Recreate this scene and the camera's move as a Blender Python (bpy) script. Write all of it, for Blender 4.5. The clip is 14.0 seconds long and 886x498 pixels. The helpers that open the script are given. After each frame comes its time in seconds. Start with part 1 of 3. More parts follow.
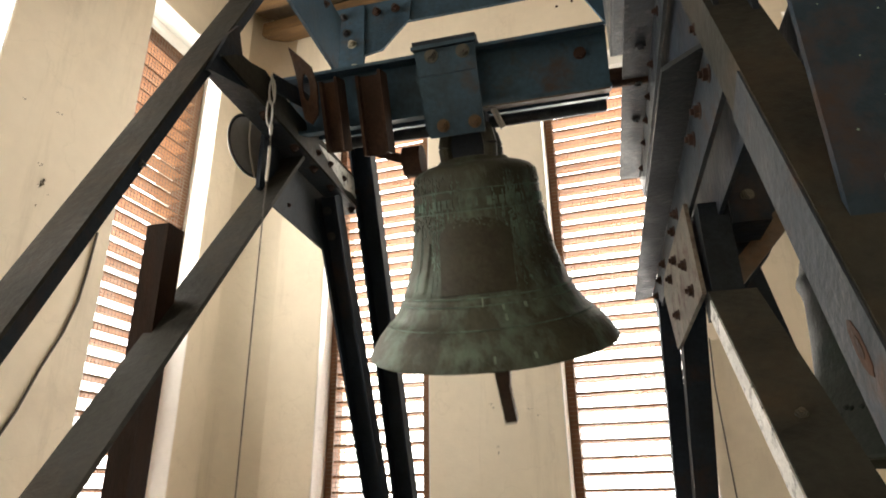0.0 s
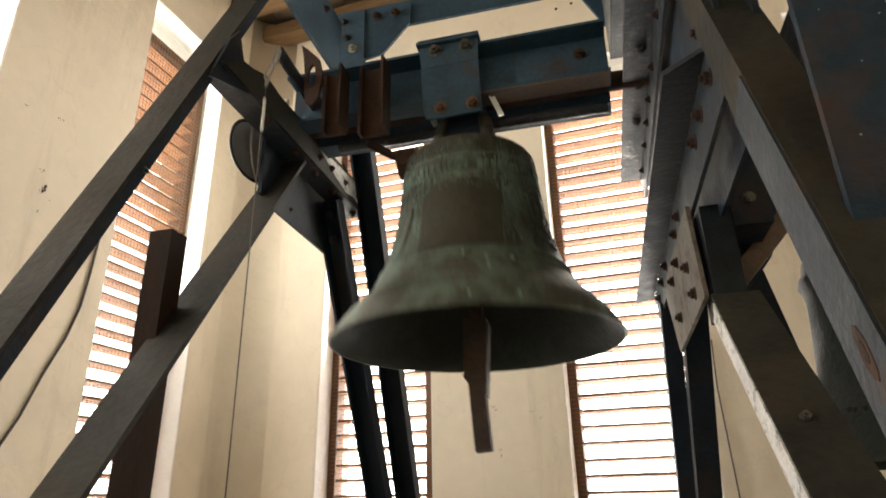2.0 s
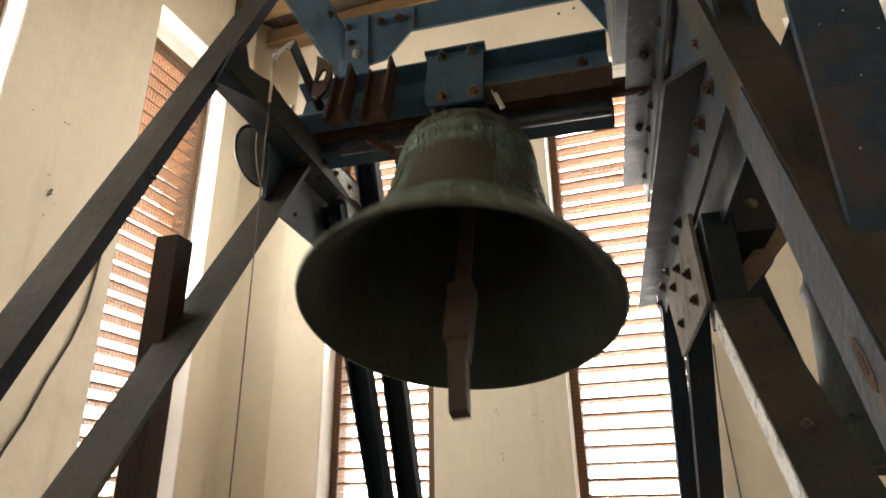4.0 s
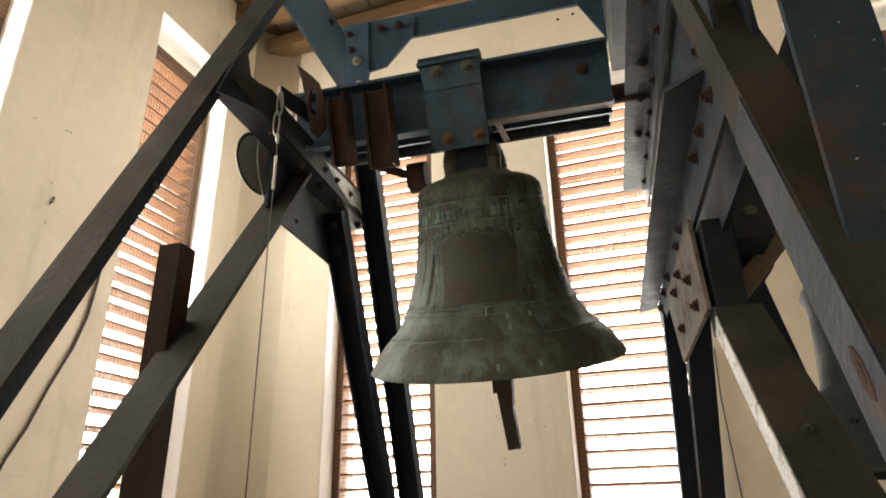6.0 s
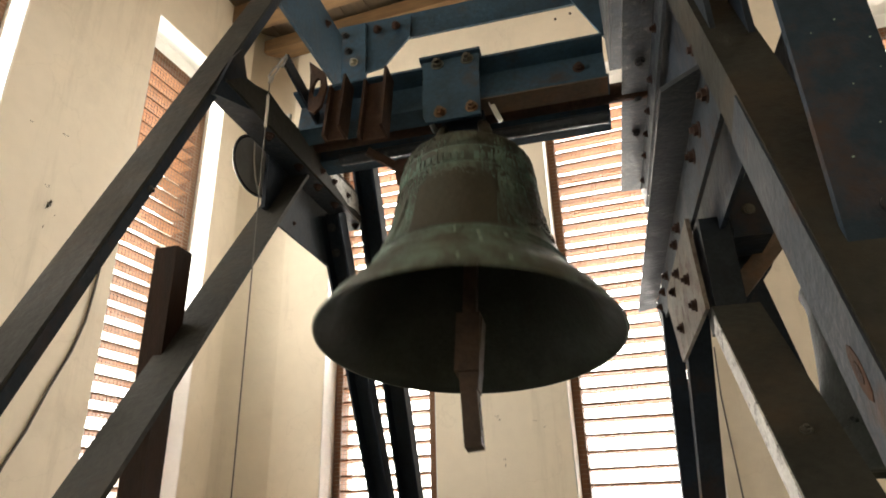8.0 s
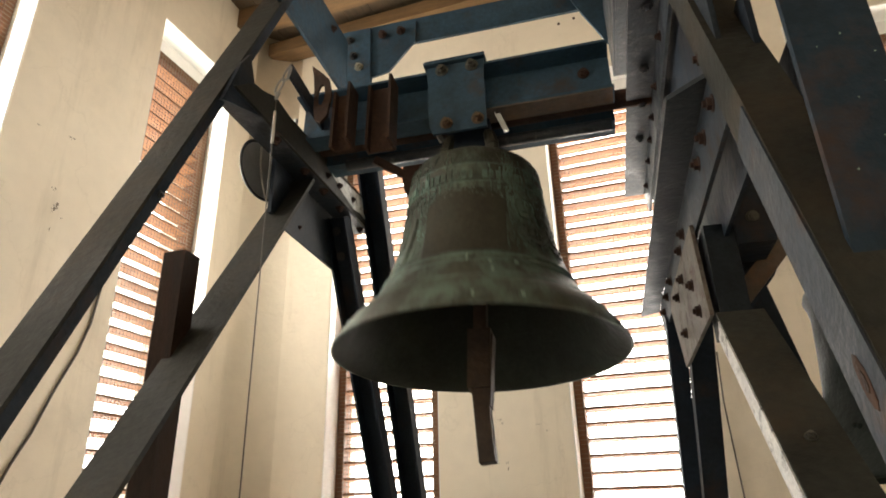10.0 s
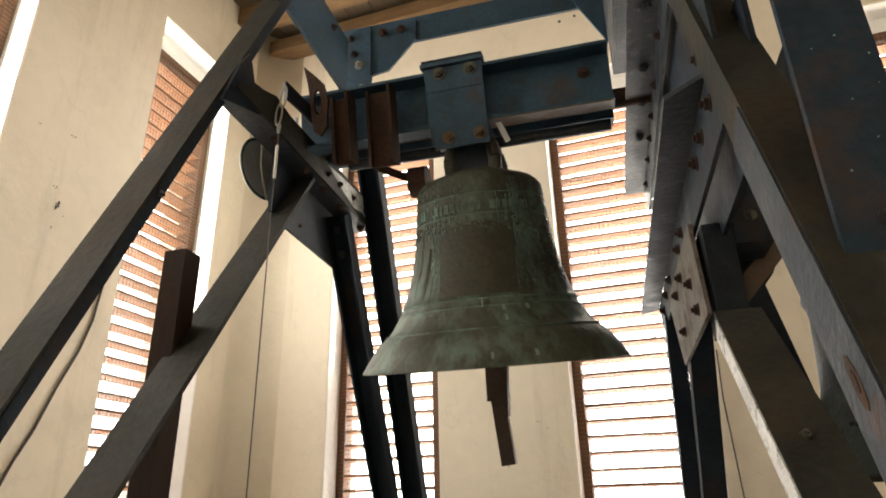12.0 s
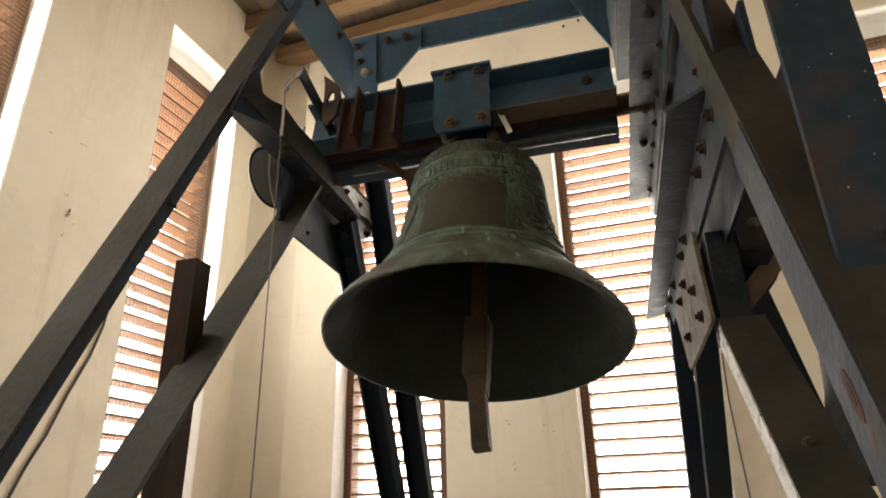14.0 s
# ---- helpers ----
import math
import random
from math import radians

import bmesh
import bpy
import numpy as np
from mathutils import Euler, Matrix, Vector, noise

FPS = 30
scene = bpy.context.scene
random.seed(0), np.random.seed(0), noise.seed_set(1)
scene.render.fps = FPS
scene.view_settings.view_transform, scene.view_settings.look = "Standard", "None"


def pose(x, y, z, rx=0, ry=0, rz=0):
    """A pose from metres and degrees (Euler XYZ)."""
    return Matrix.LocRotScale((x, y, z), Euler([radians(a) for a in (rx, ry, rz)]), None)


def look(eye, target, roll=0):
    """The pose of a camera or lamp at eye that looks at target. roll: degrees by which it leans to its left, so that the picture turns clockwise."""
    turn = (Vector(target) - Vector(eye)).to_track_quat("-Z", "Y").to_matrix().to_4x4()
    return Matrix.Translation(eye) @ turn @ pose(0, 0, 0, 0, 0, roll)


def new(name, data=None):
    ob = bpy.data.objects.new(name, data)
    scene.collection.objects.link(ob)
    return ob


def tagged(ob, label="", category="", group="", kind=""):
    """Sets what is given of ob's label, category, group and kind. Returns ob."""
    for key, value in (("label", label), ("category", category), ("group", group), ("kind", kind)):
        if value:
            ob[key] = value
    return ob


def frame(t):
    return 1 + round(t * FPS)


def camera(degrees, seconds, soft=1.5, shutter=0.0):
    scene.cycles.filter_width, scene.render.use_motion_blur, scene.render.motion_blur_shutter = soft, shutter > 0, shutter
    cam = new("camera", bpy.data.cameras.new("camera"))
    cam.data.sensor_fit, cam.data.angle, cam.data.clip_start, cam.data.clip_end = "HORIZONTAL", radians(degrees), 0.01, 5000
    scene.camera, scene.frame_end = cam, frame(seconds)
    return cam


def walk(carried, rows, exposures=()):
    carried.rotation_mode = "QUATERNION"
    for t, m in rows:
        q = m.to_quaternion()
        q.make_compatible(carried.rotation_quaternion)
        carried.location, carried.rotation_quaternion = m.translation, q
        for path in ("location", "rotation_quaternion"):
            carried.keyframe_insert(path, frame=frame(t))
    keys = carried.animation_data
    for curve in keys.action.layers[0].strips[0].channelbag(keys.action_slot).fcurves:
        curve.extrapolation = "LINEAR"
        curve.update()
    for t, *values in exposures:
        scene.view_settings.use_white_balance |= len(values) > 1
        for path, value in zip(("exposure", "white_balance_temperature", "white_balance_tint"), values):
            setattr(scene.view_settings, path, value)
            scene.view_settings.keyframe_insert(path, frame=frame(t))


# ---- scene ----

def aim(x, y, z, yaw, pitch, roll):
    """Camera pose from its place, the yaw to the left of +y, the pitch above level and the roll."""
    return Matrix.Translation((x, y, z)) @ Euler((0, 0, radians(yaw))).to_matrix().to_4x4() @ pose(0, 0, 0, 90 + pitch, 0, 0) @ pose(0, 0, 0, 0, 0, roll)


# seconds, x, y, z, yaw, pitch, roll
ROWS = [
    (0, 0.0, 0.0, 1.6, 18.33, 21.585, -0.858),
    (0.5, -0.0032, -0.0047, 1.603, 18.339, 21.523, -0.94),
    (1, -0.0033, -0.0045, 1.6062, 18.323, 21.678, -0.924),
    (1.5, -0.0041, -0.0055, 1.6052, 18.33, 21.835, -1.226),
    (2, -0.0036, -0.0065, 1.6044, 18.363, 21.766, -1.218),
    (2.5, -0.0023, -0.0063, 1.6055, 18.411, 21.704, -1.213),
    (3, -0.0039, -0.0114, 1.6059, 18.446, 21.69, -0.973),
    (5.5, -0.0012, -0.0333, 1.6138, 18.64, 22.376, -1.255),
    (6, -0.0017, -0.0348, 1.6135, 18.573, 22.341, -1.303),
    (6.5, 0.0013, -0.0312, 1.6147, 18.653, 22.285, -1.349),
    (7, 0.002, -0.0302, 1.6183, 18.703, 22.342, -1.523),
    (7.5, 0.0047, -0.027, 1.6167, 18.678, 22.454, -1.518),
    (8, 0.0038, -0.0273, 1.6168, 18.574, 22.393, -1.703),
    (10.5, -0.0042, -0.0517, 1.6202, 18.696, 22.627, -1.418),
    (11, -0.001, -0.054, 1.621, 18.62, 22.534, -1.694),
    (11.5, 0.0008, -0.0539, 1.6211, 18.654, 22.535, -1.731),
    (12, 0.005, -0.0531, 1.6205, 18.834, 22.342, -1.396),
    (12.5, 0.0072, -0.0584, 1.6249, 19.04, 22.262, -1.422),
    (13, 0.0092, -0.0672, 1.626, 19.143, 22.399, -1.267),
    (13.5, 0.0114, -0.0745, 1.6266, 19.26, 22.475, -1.41),
    (14, 0.0123, -0.0814, 1.6285, 19.363, 22.501, -1.494),
]

cam = camera(70.532, 14.0, soft=1.8, shutter=0.5)
walk(cam, [(r[0], aim(*r[1:])) for r in ROWS])

# ---- light ----
world = bpy.data.worlds.new("sky")
scene.world = world
world.use_nodes = True
wn, wl = world.node_tree.nodes, world.node_tree.links
sky = wn.new("ShaderNodeTexSky")
sky.sky_type = "NISHITA"
sky.sun_disc = False
sky.sun_elevation, sky.sun_rotation = radians(55), radians(150)
wl.new(sky.outputs[0], wn["Background"].inputs[0])
wn["Background"].inputs[1].default_value = 0.15
sun = new("sun", bpy.data.lights.new("sun", "SUN"))
sun.data.energy, sun.data.angle, sun.data.color = 3.0, radians(0.6), (1.0, 0.95, 0.87)
sun.rotation_euler = (radians(35), 0, radians(30))
scene.view_settings.exposure = 0.49
HAZE = 8.5       # brightness of the hazy distance
DAY = {"north": 12.5, "west": 24.0}     # watts of sky light through each window


# ---- materials ----
def mat(name, base, rough=0.6, metal=0.0, var=0.25, scale=6.0, tint=None, tint_amount=0.5, tint_scale=2.0, tint_at=0.5,
        bump=0.2, bump_scale=60.0, spec=0.32, stretch=(1, 1, 1), rough_var=0.15, per_object=0.0):
    """Procedural surface: base colour with fine and coarse variation, patches of a second colour (rust, patina, dirt) and bump."""
    m = bpy.data.materials.new(name)
    m.use_nodes = True
    n, l = m.node_tree.nodes, m.node_tree.links
    b = n["Principled BSDF"]
    co = n.new("ShaderNodeTexCoord")
    mp = n.new("ShaderNodeMapping")
    mp.inputs["Scale"].default_value = stretch
    l.new(co.outputs["Object"], mp.inputs[0])

    def tex(s, detail=6.0, r=0.6):
        t = n.new("ShaderNodeTexNoise")
        t.inputs["Scale"].default_value, t.inputs["Detail"].default_value, t.inputs["Roughness"].default_value = s, detail, r
        l.new(mp.outputs[0], t.inputs["Vector"])
        return t

    def mixed(fac, a, c, kind="MIX"):
        x = n.new("ShaderNodeMix")
        x.data_type, x.blend_type = "RGBA", kind
        for sock, v in ((x.inputs[0], fac), (x.inputs[6], a), (x.inputs[7], c)):
            if hasattr(v, "links"):
                l.new(v, sock)
            else:
                sock.default_value = v
        return x.outputs[2]

    def ramp(src, lo, hi, a=0.0, c=1.0):
        r = n.new("ShaderNodeMapRange")
        r.inputs[1].default_value, r.inputs[2].default_value, r.inputs[3].default_value, r.inputs[4].default_value = lo, hi, a, c
        l.new(src, r.inputs[0])
        return r.outputs[0]

    coarse, fine = tex(scale), tex(scale * 9)
    dark = tuple(c * (1 - var) for c in base) + (1,)
    light = tuple(min(1, c * (1 + var)) for c in base) + (1,)
    col = mixed(ramp(coarse.outputs[0], 0.3, 0.7), dark, light)
    grain = ramp(fine.outputs[0], 0.3, 0.7, 1 - var * 0.5, 1 + var * 0.5)
    gm = n.new("ShaderNodeMix")
    gm.data_type, gm.blend_type, gm.inputs[0].default_value = "RGBA", "MULTIPLY", 1.0
    l.new(col, gm.inputs[6])
    l.new(grain, gm.inputs[7])
    col = gm.outputs[2]
    if tint:
        patch = tex(tint_scale, 8.0, 0.7)
        col = mixed(ramp(patch.outputs[0], tint_at, tint_at + 0.16, 0.0, tint_amount), col, (*tint, 1))
    if per_object:
        info = n.new("ShaderNodeObjectInfo")
        mul = ramp(info.outputs["Random"], 0, 1, 1 - per_object, 1 + per_object)
        col = mixed(1.0, col, mul, "MULTIPLY")
    l.new(col, b.inputs["Base Color"])
    l.new(ramp(coarse.outputs[0], 0.3, 0.7, max(0.05, rough - rough_var), min(1, rough + rough_var)), b.inputs["Roughness"])
    b.inputs["Metallic"].default_value = metal
    b.inputs["Specular IOR Level"].default_value = spec
    if bump:
        bt = tex(bump_scale, 4.0)
        bn = n.new("ShaderNodeBump")
        bn.inputs["Strength"].default_value, bn.inputs["Distance"].default_value = bump, 0.01
        l.new(bt.outputs[0], bn.inputs["Height"])
        l.new(bn.outputs[0], b.inputs["Normal"])
    return m


PLASTER = mat("plaster", (0.80, 0.725, 0.60), 0.9, var=0.05, scale=1.5, tint=(0.55, 0.49, 0.40), tint_amount=0.35, tint_scale=1.3, tint_at=0.56, bump=0.25, bump_scale=25, spec=0.2)


def weather(m, colour, drip=0.5, crack=0.18):
    """Adds vertical drip stains and hairline cracks to a plaster material."""
    n, l = m.node_tree.nodes, m.node_tree.links
    b = n["Principled BSDF"]
    src = b.inputs["Base Color"].links[0].from_socket
    co, mp = n.new("ShaderNodeTexCoord"), n.new("ShaderNodeMapping")
    mp.inputs["Scale"].default_value = (5.0, 5.0, 0.55)
    l.new(co.outputs["Object"], mp.inputs[0])
    no = n.new("ShaderNodeTexNoise")
    no.inputs["Scale"].default_value, no.inputs["Detail"].default_value, no.inputs["Roughness"].default_value = 1.0, 9.0, 0.72
    l.new(mp.outputs[0], no.inputs["Vector"])
    vo = n.new("ShaderNodeTexVoronoi")
    vo.feature = "DISTANCE_TO_EDGE"
    vo.inputs["Scale"].default_value = 0.9
    wob = n.new("ShaderNodeTexNoise")
    wob.inputs["Scale"].default_value, wob.inputs["Detail"].default_value = 2.5, 6.0
    l.new(co.outputs["Object"], wob.inputs["Vector"])
    add = n.new("ShaderNodeVectorMath")
    add.operation = "ADD"
    l.new(co.outputs["Object"], add.inputs[0])
    l.new(wob.outputs["Color"], add.inputs[1])
    l.new(add.outputs[0], vo.inputs["Vector"])
    last = src
    for sock, lo, hi, amount in ((no.outputs[0], 0.56, 0.74, drip), (vo.outputs["Distance"], 0.006, 0.0, crack)):
        r = n.new("ShaderNodeMapRange")
        r.inputs[1].default_value, r.inputs[2].default_value, r.inputs[4].default_value = lo, hi, amount
        l.new(sock, r.inputs[0])
        x = n.new("ShaderNodeMix")
        x.data_type = "RGBA"
        l.new(r.outputs[0], x.inputs[0])
        l.new(last, x.inputs[6])
        x.inputs[7].default_value = (*colour, 1)
        last = x.outputs[2]
    l.new(last, b.inputs["Base Color"])


weather(PLASTER, (0.50, 0.44, 0.34))
WHITEWASH = mat("whitewash", (0.86, 0.85, 0.82), 0.9, var=0.05, scale=3, bump=0.6, bump_scale=30, spec=0.2)
FLOOR = mat("floor_concrete", (0.33, 0.31, 0.27), 0.85, var=0.2, scale=2, bump=0.3)
BOARD = mat("ceiling_board", (0.15, 0.11, 0.07), 0.7, var=0.3, scale=3, stretch=(8, 1, 1), bump=0.3, tint=(0.12, 0.07, 0.04), tint_scale=3)
JOIST = mat("joist_wood", (0.19, 0.115, 0.055), 0.65, var=0.3, scale=4, stretch=(1, 8, 8), bump=0.3)
LOUVRE = mat("louvre_wood", (0.45, 0.225, 0.11), 0.6, var=0.28, scale=5, stretch=(1, 6, 6), bump=0.2, per_object=0.12)
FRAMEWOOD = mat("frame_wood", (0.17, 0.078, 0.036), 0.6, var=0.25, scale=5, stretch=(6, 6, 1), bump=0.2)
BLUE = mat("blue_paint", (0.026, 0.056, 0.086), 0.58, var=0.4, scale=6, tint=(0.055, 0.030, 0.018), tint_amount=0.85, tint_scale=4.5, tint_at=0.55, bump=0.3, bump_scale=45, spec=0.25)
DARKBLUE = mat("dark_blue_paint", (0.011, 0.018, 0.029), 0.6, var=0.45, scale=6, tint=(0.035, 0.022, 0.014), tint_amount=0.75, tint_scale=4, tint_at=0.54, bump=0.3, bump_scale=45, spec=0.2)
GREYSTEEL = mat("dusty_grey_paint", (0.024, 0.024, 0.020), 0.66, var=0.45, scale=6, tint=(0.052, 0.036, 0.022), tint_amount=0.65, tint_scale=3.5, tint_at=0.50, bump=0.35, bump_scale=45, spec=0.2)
DUSTY = mat("flaking_pale_paint", (0.62, 0.62, 0.60), 0.7, var=0.3, scale=14, tint=(0.02, 0.022, 0.025), tint_amount=0.95, tint_scale=28, tint_at=0.50, bump=0.4)
RUST = mat("rusty_iron", (0.042, 0.025, 0.019), 0.85, var=0.45, scale=8, tint=(0.075, 0.040, 0.023), tint_amount=0.65, tint_scale=9, bump=0.45, bump_scale=70, spec=0.2)
BOLT = mat("rusty_bolt", (0.042, 0.023, 0.017), 0.8, var=0.35, scale=30, bump=0.3, spec=0.2)
STEELNUT = mat("zinc_bolt", (0.10, 0.095, 0.08), 0.5, metal=0.6, var=0.4, scale=40, bump=0.3)
BRONZE = mat("patina_bronze", (0.056, 0.058, 0.042), 0.6, metal=0.15, var=0.4, scale=6, tint=(0.135, 0.195, 0.158), tint_amount=0.75, tint_scale=8, tint_at=0.45, bump=0.4, bump_scale=45, stretch=(1, 1, 0.35), spec=0.35)
BRONZE_PLAIN = mat("bare_bronze", (0.047, 0.044, 0.032), 0.55, metal=0.15, var=0.35, scale=8, tint=(0.05, 0.06, 0.045), tint_amount=0.6, tint_scale=6, bump=0.2)
CLAPPER = mat("clapper_iron", (0.045, 0.032, 0.024), 0.7, var=0.4, scale=9, tint=(0.070, 0.043, 0.029), tint_amount=0.6, tint_scale=12, bump=0.4, spec=0.25)
DARKWOOD = mat("dark_post", (0.030, 0.017, 0.012), 0.75, var=0.4, scale=5, stretch=(5, 5, 1), bump=0.3, spec=0.12)
GALV = mat("galvanised", (0.45, 0.46, 0.46), 0.4, metal=0.6, var=0.15, scale=8, bump=0.1)
CABLE = mat("cable", (0.10, 0.09, 0.08), 0.6, var=0.2, scale=20, bump=0)
WHITECABLE = mat("white_cable", (0.65, 0.64, 0.60), 0.5, var=0.1, scale=20, bump=0)
MESHWIRE = mat("mesh_wire", (0.25, 0.2, 0.15), 0.5, metal=0.6, var=0.2, scale=20, bump=0)
TREES = mat("far_ground", (0.10, 0.12, 0.06), 0.9, var=0.4, scale=0.05, bump=0)

DUSTYBLUE = mat("dusty_blue_paint", (0.020, 0.027, 0.036), 0.46, var=0.5, scale=12, tint=(0.12, 0.12, 0.115), tint_amount=0.7, tint_scale=30, tint_at=0.55, bump=0.35, spec=0.4)
DUSTYDARKSHADE = mat("dusty_dark_shade_paint", (0.010, 0.013, 0.016), 0.5, var=0.5, scale=12, tint=(0.06, 0.06, 0.06), tint_amount=0.6, tint_scale=40, tint_at=0.60, bump=0.3, spec=0.12)
GREYBLUE = mat("grey_blue_paint", (0.029, 0.036, 0.045), 0.62, var=0.35, scale=7, tint=(0.07, 0.038, 0.022), tint_amount=0.8, tint_scale=6, tint_at=0.55, bump=0.3, spec=0.2)
DUSTYRUST = mat("pale_rusty_plate", (0.12, 0.105, 0.088), 0.75, var=0.4, scale=10, tint=(0.05, 0.024, 0.015), tint_amount=0.9, tint_scale=12, tint_at=0.50, bump=0.35, spec=0.15)
RUSTYGREY = mat("rust_stained_steel", (0.085, 0.062, 0.045), 0.65, var=0.35, scale=7, tint=(0.14, 0.07, 0.035), tint_amount=0.7, tint_scale=8, bump=0.3)
DARKBOLT = mat("dark_bolt", (0.025, 0.025, 0.028), 0.5, var=0.3, scale=30, bump=0.2)
DARKSHADEBRONZE = mat("dark_and_shaded_bronze", (0.013, 0.017, 0.0135), 0.7, metal=0.1, var=0.5, scale=7, tint=(0.024, 0.036, 0.029), tint_amount=0.6, tint_scale=6, bump=0.3, spec=0.25)
POSTBLUE = mat("worn_blue_paint", (0.012, 0.026, 0.043), 0.62, var=0.45, scale=5, tint=(0.05, 0.028, 0.018), tint_amount=0.85, tint_scale=5, tint_at=0.49, bump=0.3, spec=0.2)
RUSTNUT = mat("brown_nut", (0.11, 0.065, 0.035), 0.6, metal=0.2, var=0.4, scale=40, bump=0.3)
ZINC = mat("bright_zinc", (0.35, 0.34, 0.28), 0.45, metal=0.7, var=0.3, scale=40, bump=0.2)
LINEPATINA = mat("green_patina", (0.11, 0.17, 0.14), 0.7, var=0.4, scale=12, tint=(0.05, 0.055, 0.04), tint_amount=0.9, tint_scale=14, tint_at=0.47, bump=0.3)
WEBBLUE = mat("streaked_blue_paint", (0.018, 0.026, 0.035), 0.65, var=0.5, scale=9, tint=(0.05, 0.028, 0.018), tint_amount=0.8, tint_scale=9, tint_at=0.53, bump=0.35, spec=0.2)
PATINA = mat("pale_patina", (0.20, 0.27, 0.22), 0.7, var=0.3, scale=30, bump=0.2)

# ---- mesh helpers ----
F = pose(0, 0, 0, 0, 0, 4.57)     # the bell frame stands a little askew in the room


def part(name, bm, material, parent=None, label="", m=None):
    me = bpy.data.meshes.new(name)
    bmesh.ops.recalc_face_normals(bm, faces=bm.faces)
    bm.to_mesh(me)
    bm.free()
    for mt in material if isinstance(material, (list, tuple)) else (material,):
        me.materials.append(mt)
    ob = new(name, me)
    if parent:
        ob.parent = parent
    if m is not None:
        ob.matrix_basis = m
    return tagged(ob, label)


def thing(name, m, label, category, group="", kind=""):
    return tagged(_placed(new(name), m), label, category, group, kind)


def _placed(ob, m):
    ob.matrix_basis = m
    return ob


def box(bm, lo, hi):
    vs = [bm.verts.new((x, y, z)) for z in (lo[2], hi[2]) for y in (lo[1], hi[1]) for x in (lo[0], hi[0])]
    for q in ((0, 2, 3, 1), (4, 5, 7, 6), (0, 1, 5, 4), (2, 6, 7, 3), (0, 4, 6, 2), (1, 3, 7, 5)):
        bm.faces.new([vs[i] for i in q])
    return vs


def bevelled(bm, width=0.004, segments=1):
    sharp = [e for e in bm.edges if len(e.link_faces) == 2 and e.calc_face_angle(0) > 0.5]
    bmesh.ops.bevel(bm, geom=sharp, offset=width, segments=segments, affect="EDGES", clamp_overlap=True)
    return bm


def prism(bm, outline, a, b, xdir):
    """Extrudes a closed 2D outline from a to b; its first axis points along xdir."""
    a, b = Vector(a), Vector(b)
    d = (b - a).normalized()
    X = Vector(xdir)
    X = (X - d * X.dot(d)).normalized()
    Y = d.cross(X)
    ends = [[bm.verts.new(p + X * s + Y * t) for s, t in outline] for p in (a, b)]
    n = len(outline)
    for i in range(n):
        bm.faces.new((ends[0][i], ends[0][(i + 1) % n], ends[1][(i + 1) % n], ends[1][i]))
    bm.faces.new(ends[0][::-1])
    bm.faces.new(ends[1])
    return bm


def rect(w, h, x0=0.0, y0=0.0):
    return [(x0, y0), (x0 + w, y0), (x0 + w, y0 + h), (x0, y0 + h)]


def angle_iron(w, h, t=0.009):
    return [(0, 0), (w, 0), (w, t), (t, t), (t, h), (0, h)]


def channel(h, w, t=0.010, web=0.008):
    """C section: web along the first axis, flanges along the second."""
    return [(0, 0), (h, 0), (h, w), (h - t, w), (h - t, web), (t, web), (t, w), (0, w)]


def cyl(bm, a, b, r0, r1=None, n=16):
    r1 = r0 if r1 is None else r1
    a, b = Vector(a), Vector(b)
    d = (b - a).normalized()
    X = d.orthogonal().normalized()
    Y = d.cross(X)
    ring = [[bm.verts.new(p + (X * math.cos(k * math.tau / n) + Y * math.sin(k * math.tau / n)) * r) for k in range(n)] for p, r in ((a, r0), (b, r1))]
    for k in range(n):
        bm.faces.new((ring[0][k], ring[0][(k + 1) % n], ring[1][(k + 1) % n], ring[1][k]))
    bm.faces.new(ring[0][::-1])
    bm.faces.new(ring[1])
    return bm


def tube(name, pts, r, material, label="", category="", parent=None, m=None, kind=""):
    cu = bpy.data.curves.new(name, "CURVE")
    cu.dimensions, cu.bevel_depth, cu.bevel_resolution = "3D", r, 2
    sp = cu.splines.new("POLY")
    sp.points.add(len(pts) - 1)
    for p, q in zip(sp.points, pts):
        p.co = (*q, 1)
    cu.materials.append(material)
    ob = new(name, cu)
    if parent:
        ob.parent = parent
    if m is not None:
        ob.matrix_basis = m
    return tagged(ob, label, category, kind=kind)


def lathe(bm, profile, n=96, c=(0, 0)):
    rings = [[bm.verts.new((c[0] + r * math.cos(k * math.tau / n), c[1] + r * math.sin(k * math.tau / n), z)) for k in range(n)] for r, z in profile]
    for a, b in zip(rings, rings[1:]):
        for k in range(n):
            f = bm.faces.new((a[k], a[(k + 1) % n], b[(k + 1) % n], b[k]))
            f.smooth = True
    return rings


def plate(bm, outline, axis, lo, hi):
    """A plate: outline in the plane across the axis (u: v and z, v: u and z), from lo to hi along it."""
    def at(p, w):
        return (w, p[0], p[1]) if axis == "u" else (p[0], w, p[1]) if axis == "v" else (p[0], p[1], w)
    a, b = [[bm.verts.new(at(p, w)) for p in outline] for w in (lo, hi)]
    n = len(outline)
    for i in range(n):
        bm.faces.new((a[i], a[(i + 1) % n], b[(i + 1) % n], b[i]))
    bm.faces.new(a[::-1])
    bm.faces.new(b)
    return bm


def hexbolt(parent, at, out, size=0.017, material=None, name="bolt"):
    """Bolt head with a washer, at a place, pointing out."""
    at, out = Vector(at), Vector(out).normalized()
    bm = bmesh.new()
    cyl(bm, at - out * 0.002, at + out * 0.003, size * 1.35, n=12)
    cyl(bm, at + out * 0.003, at + out * size * 0.95, size, n=6)
    cyl(bm, at + out * size * 0.95, at + out * size * 1.5, size * 0.55, n=8)
    return part(name, bm, material or BOLT, parent)


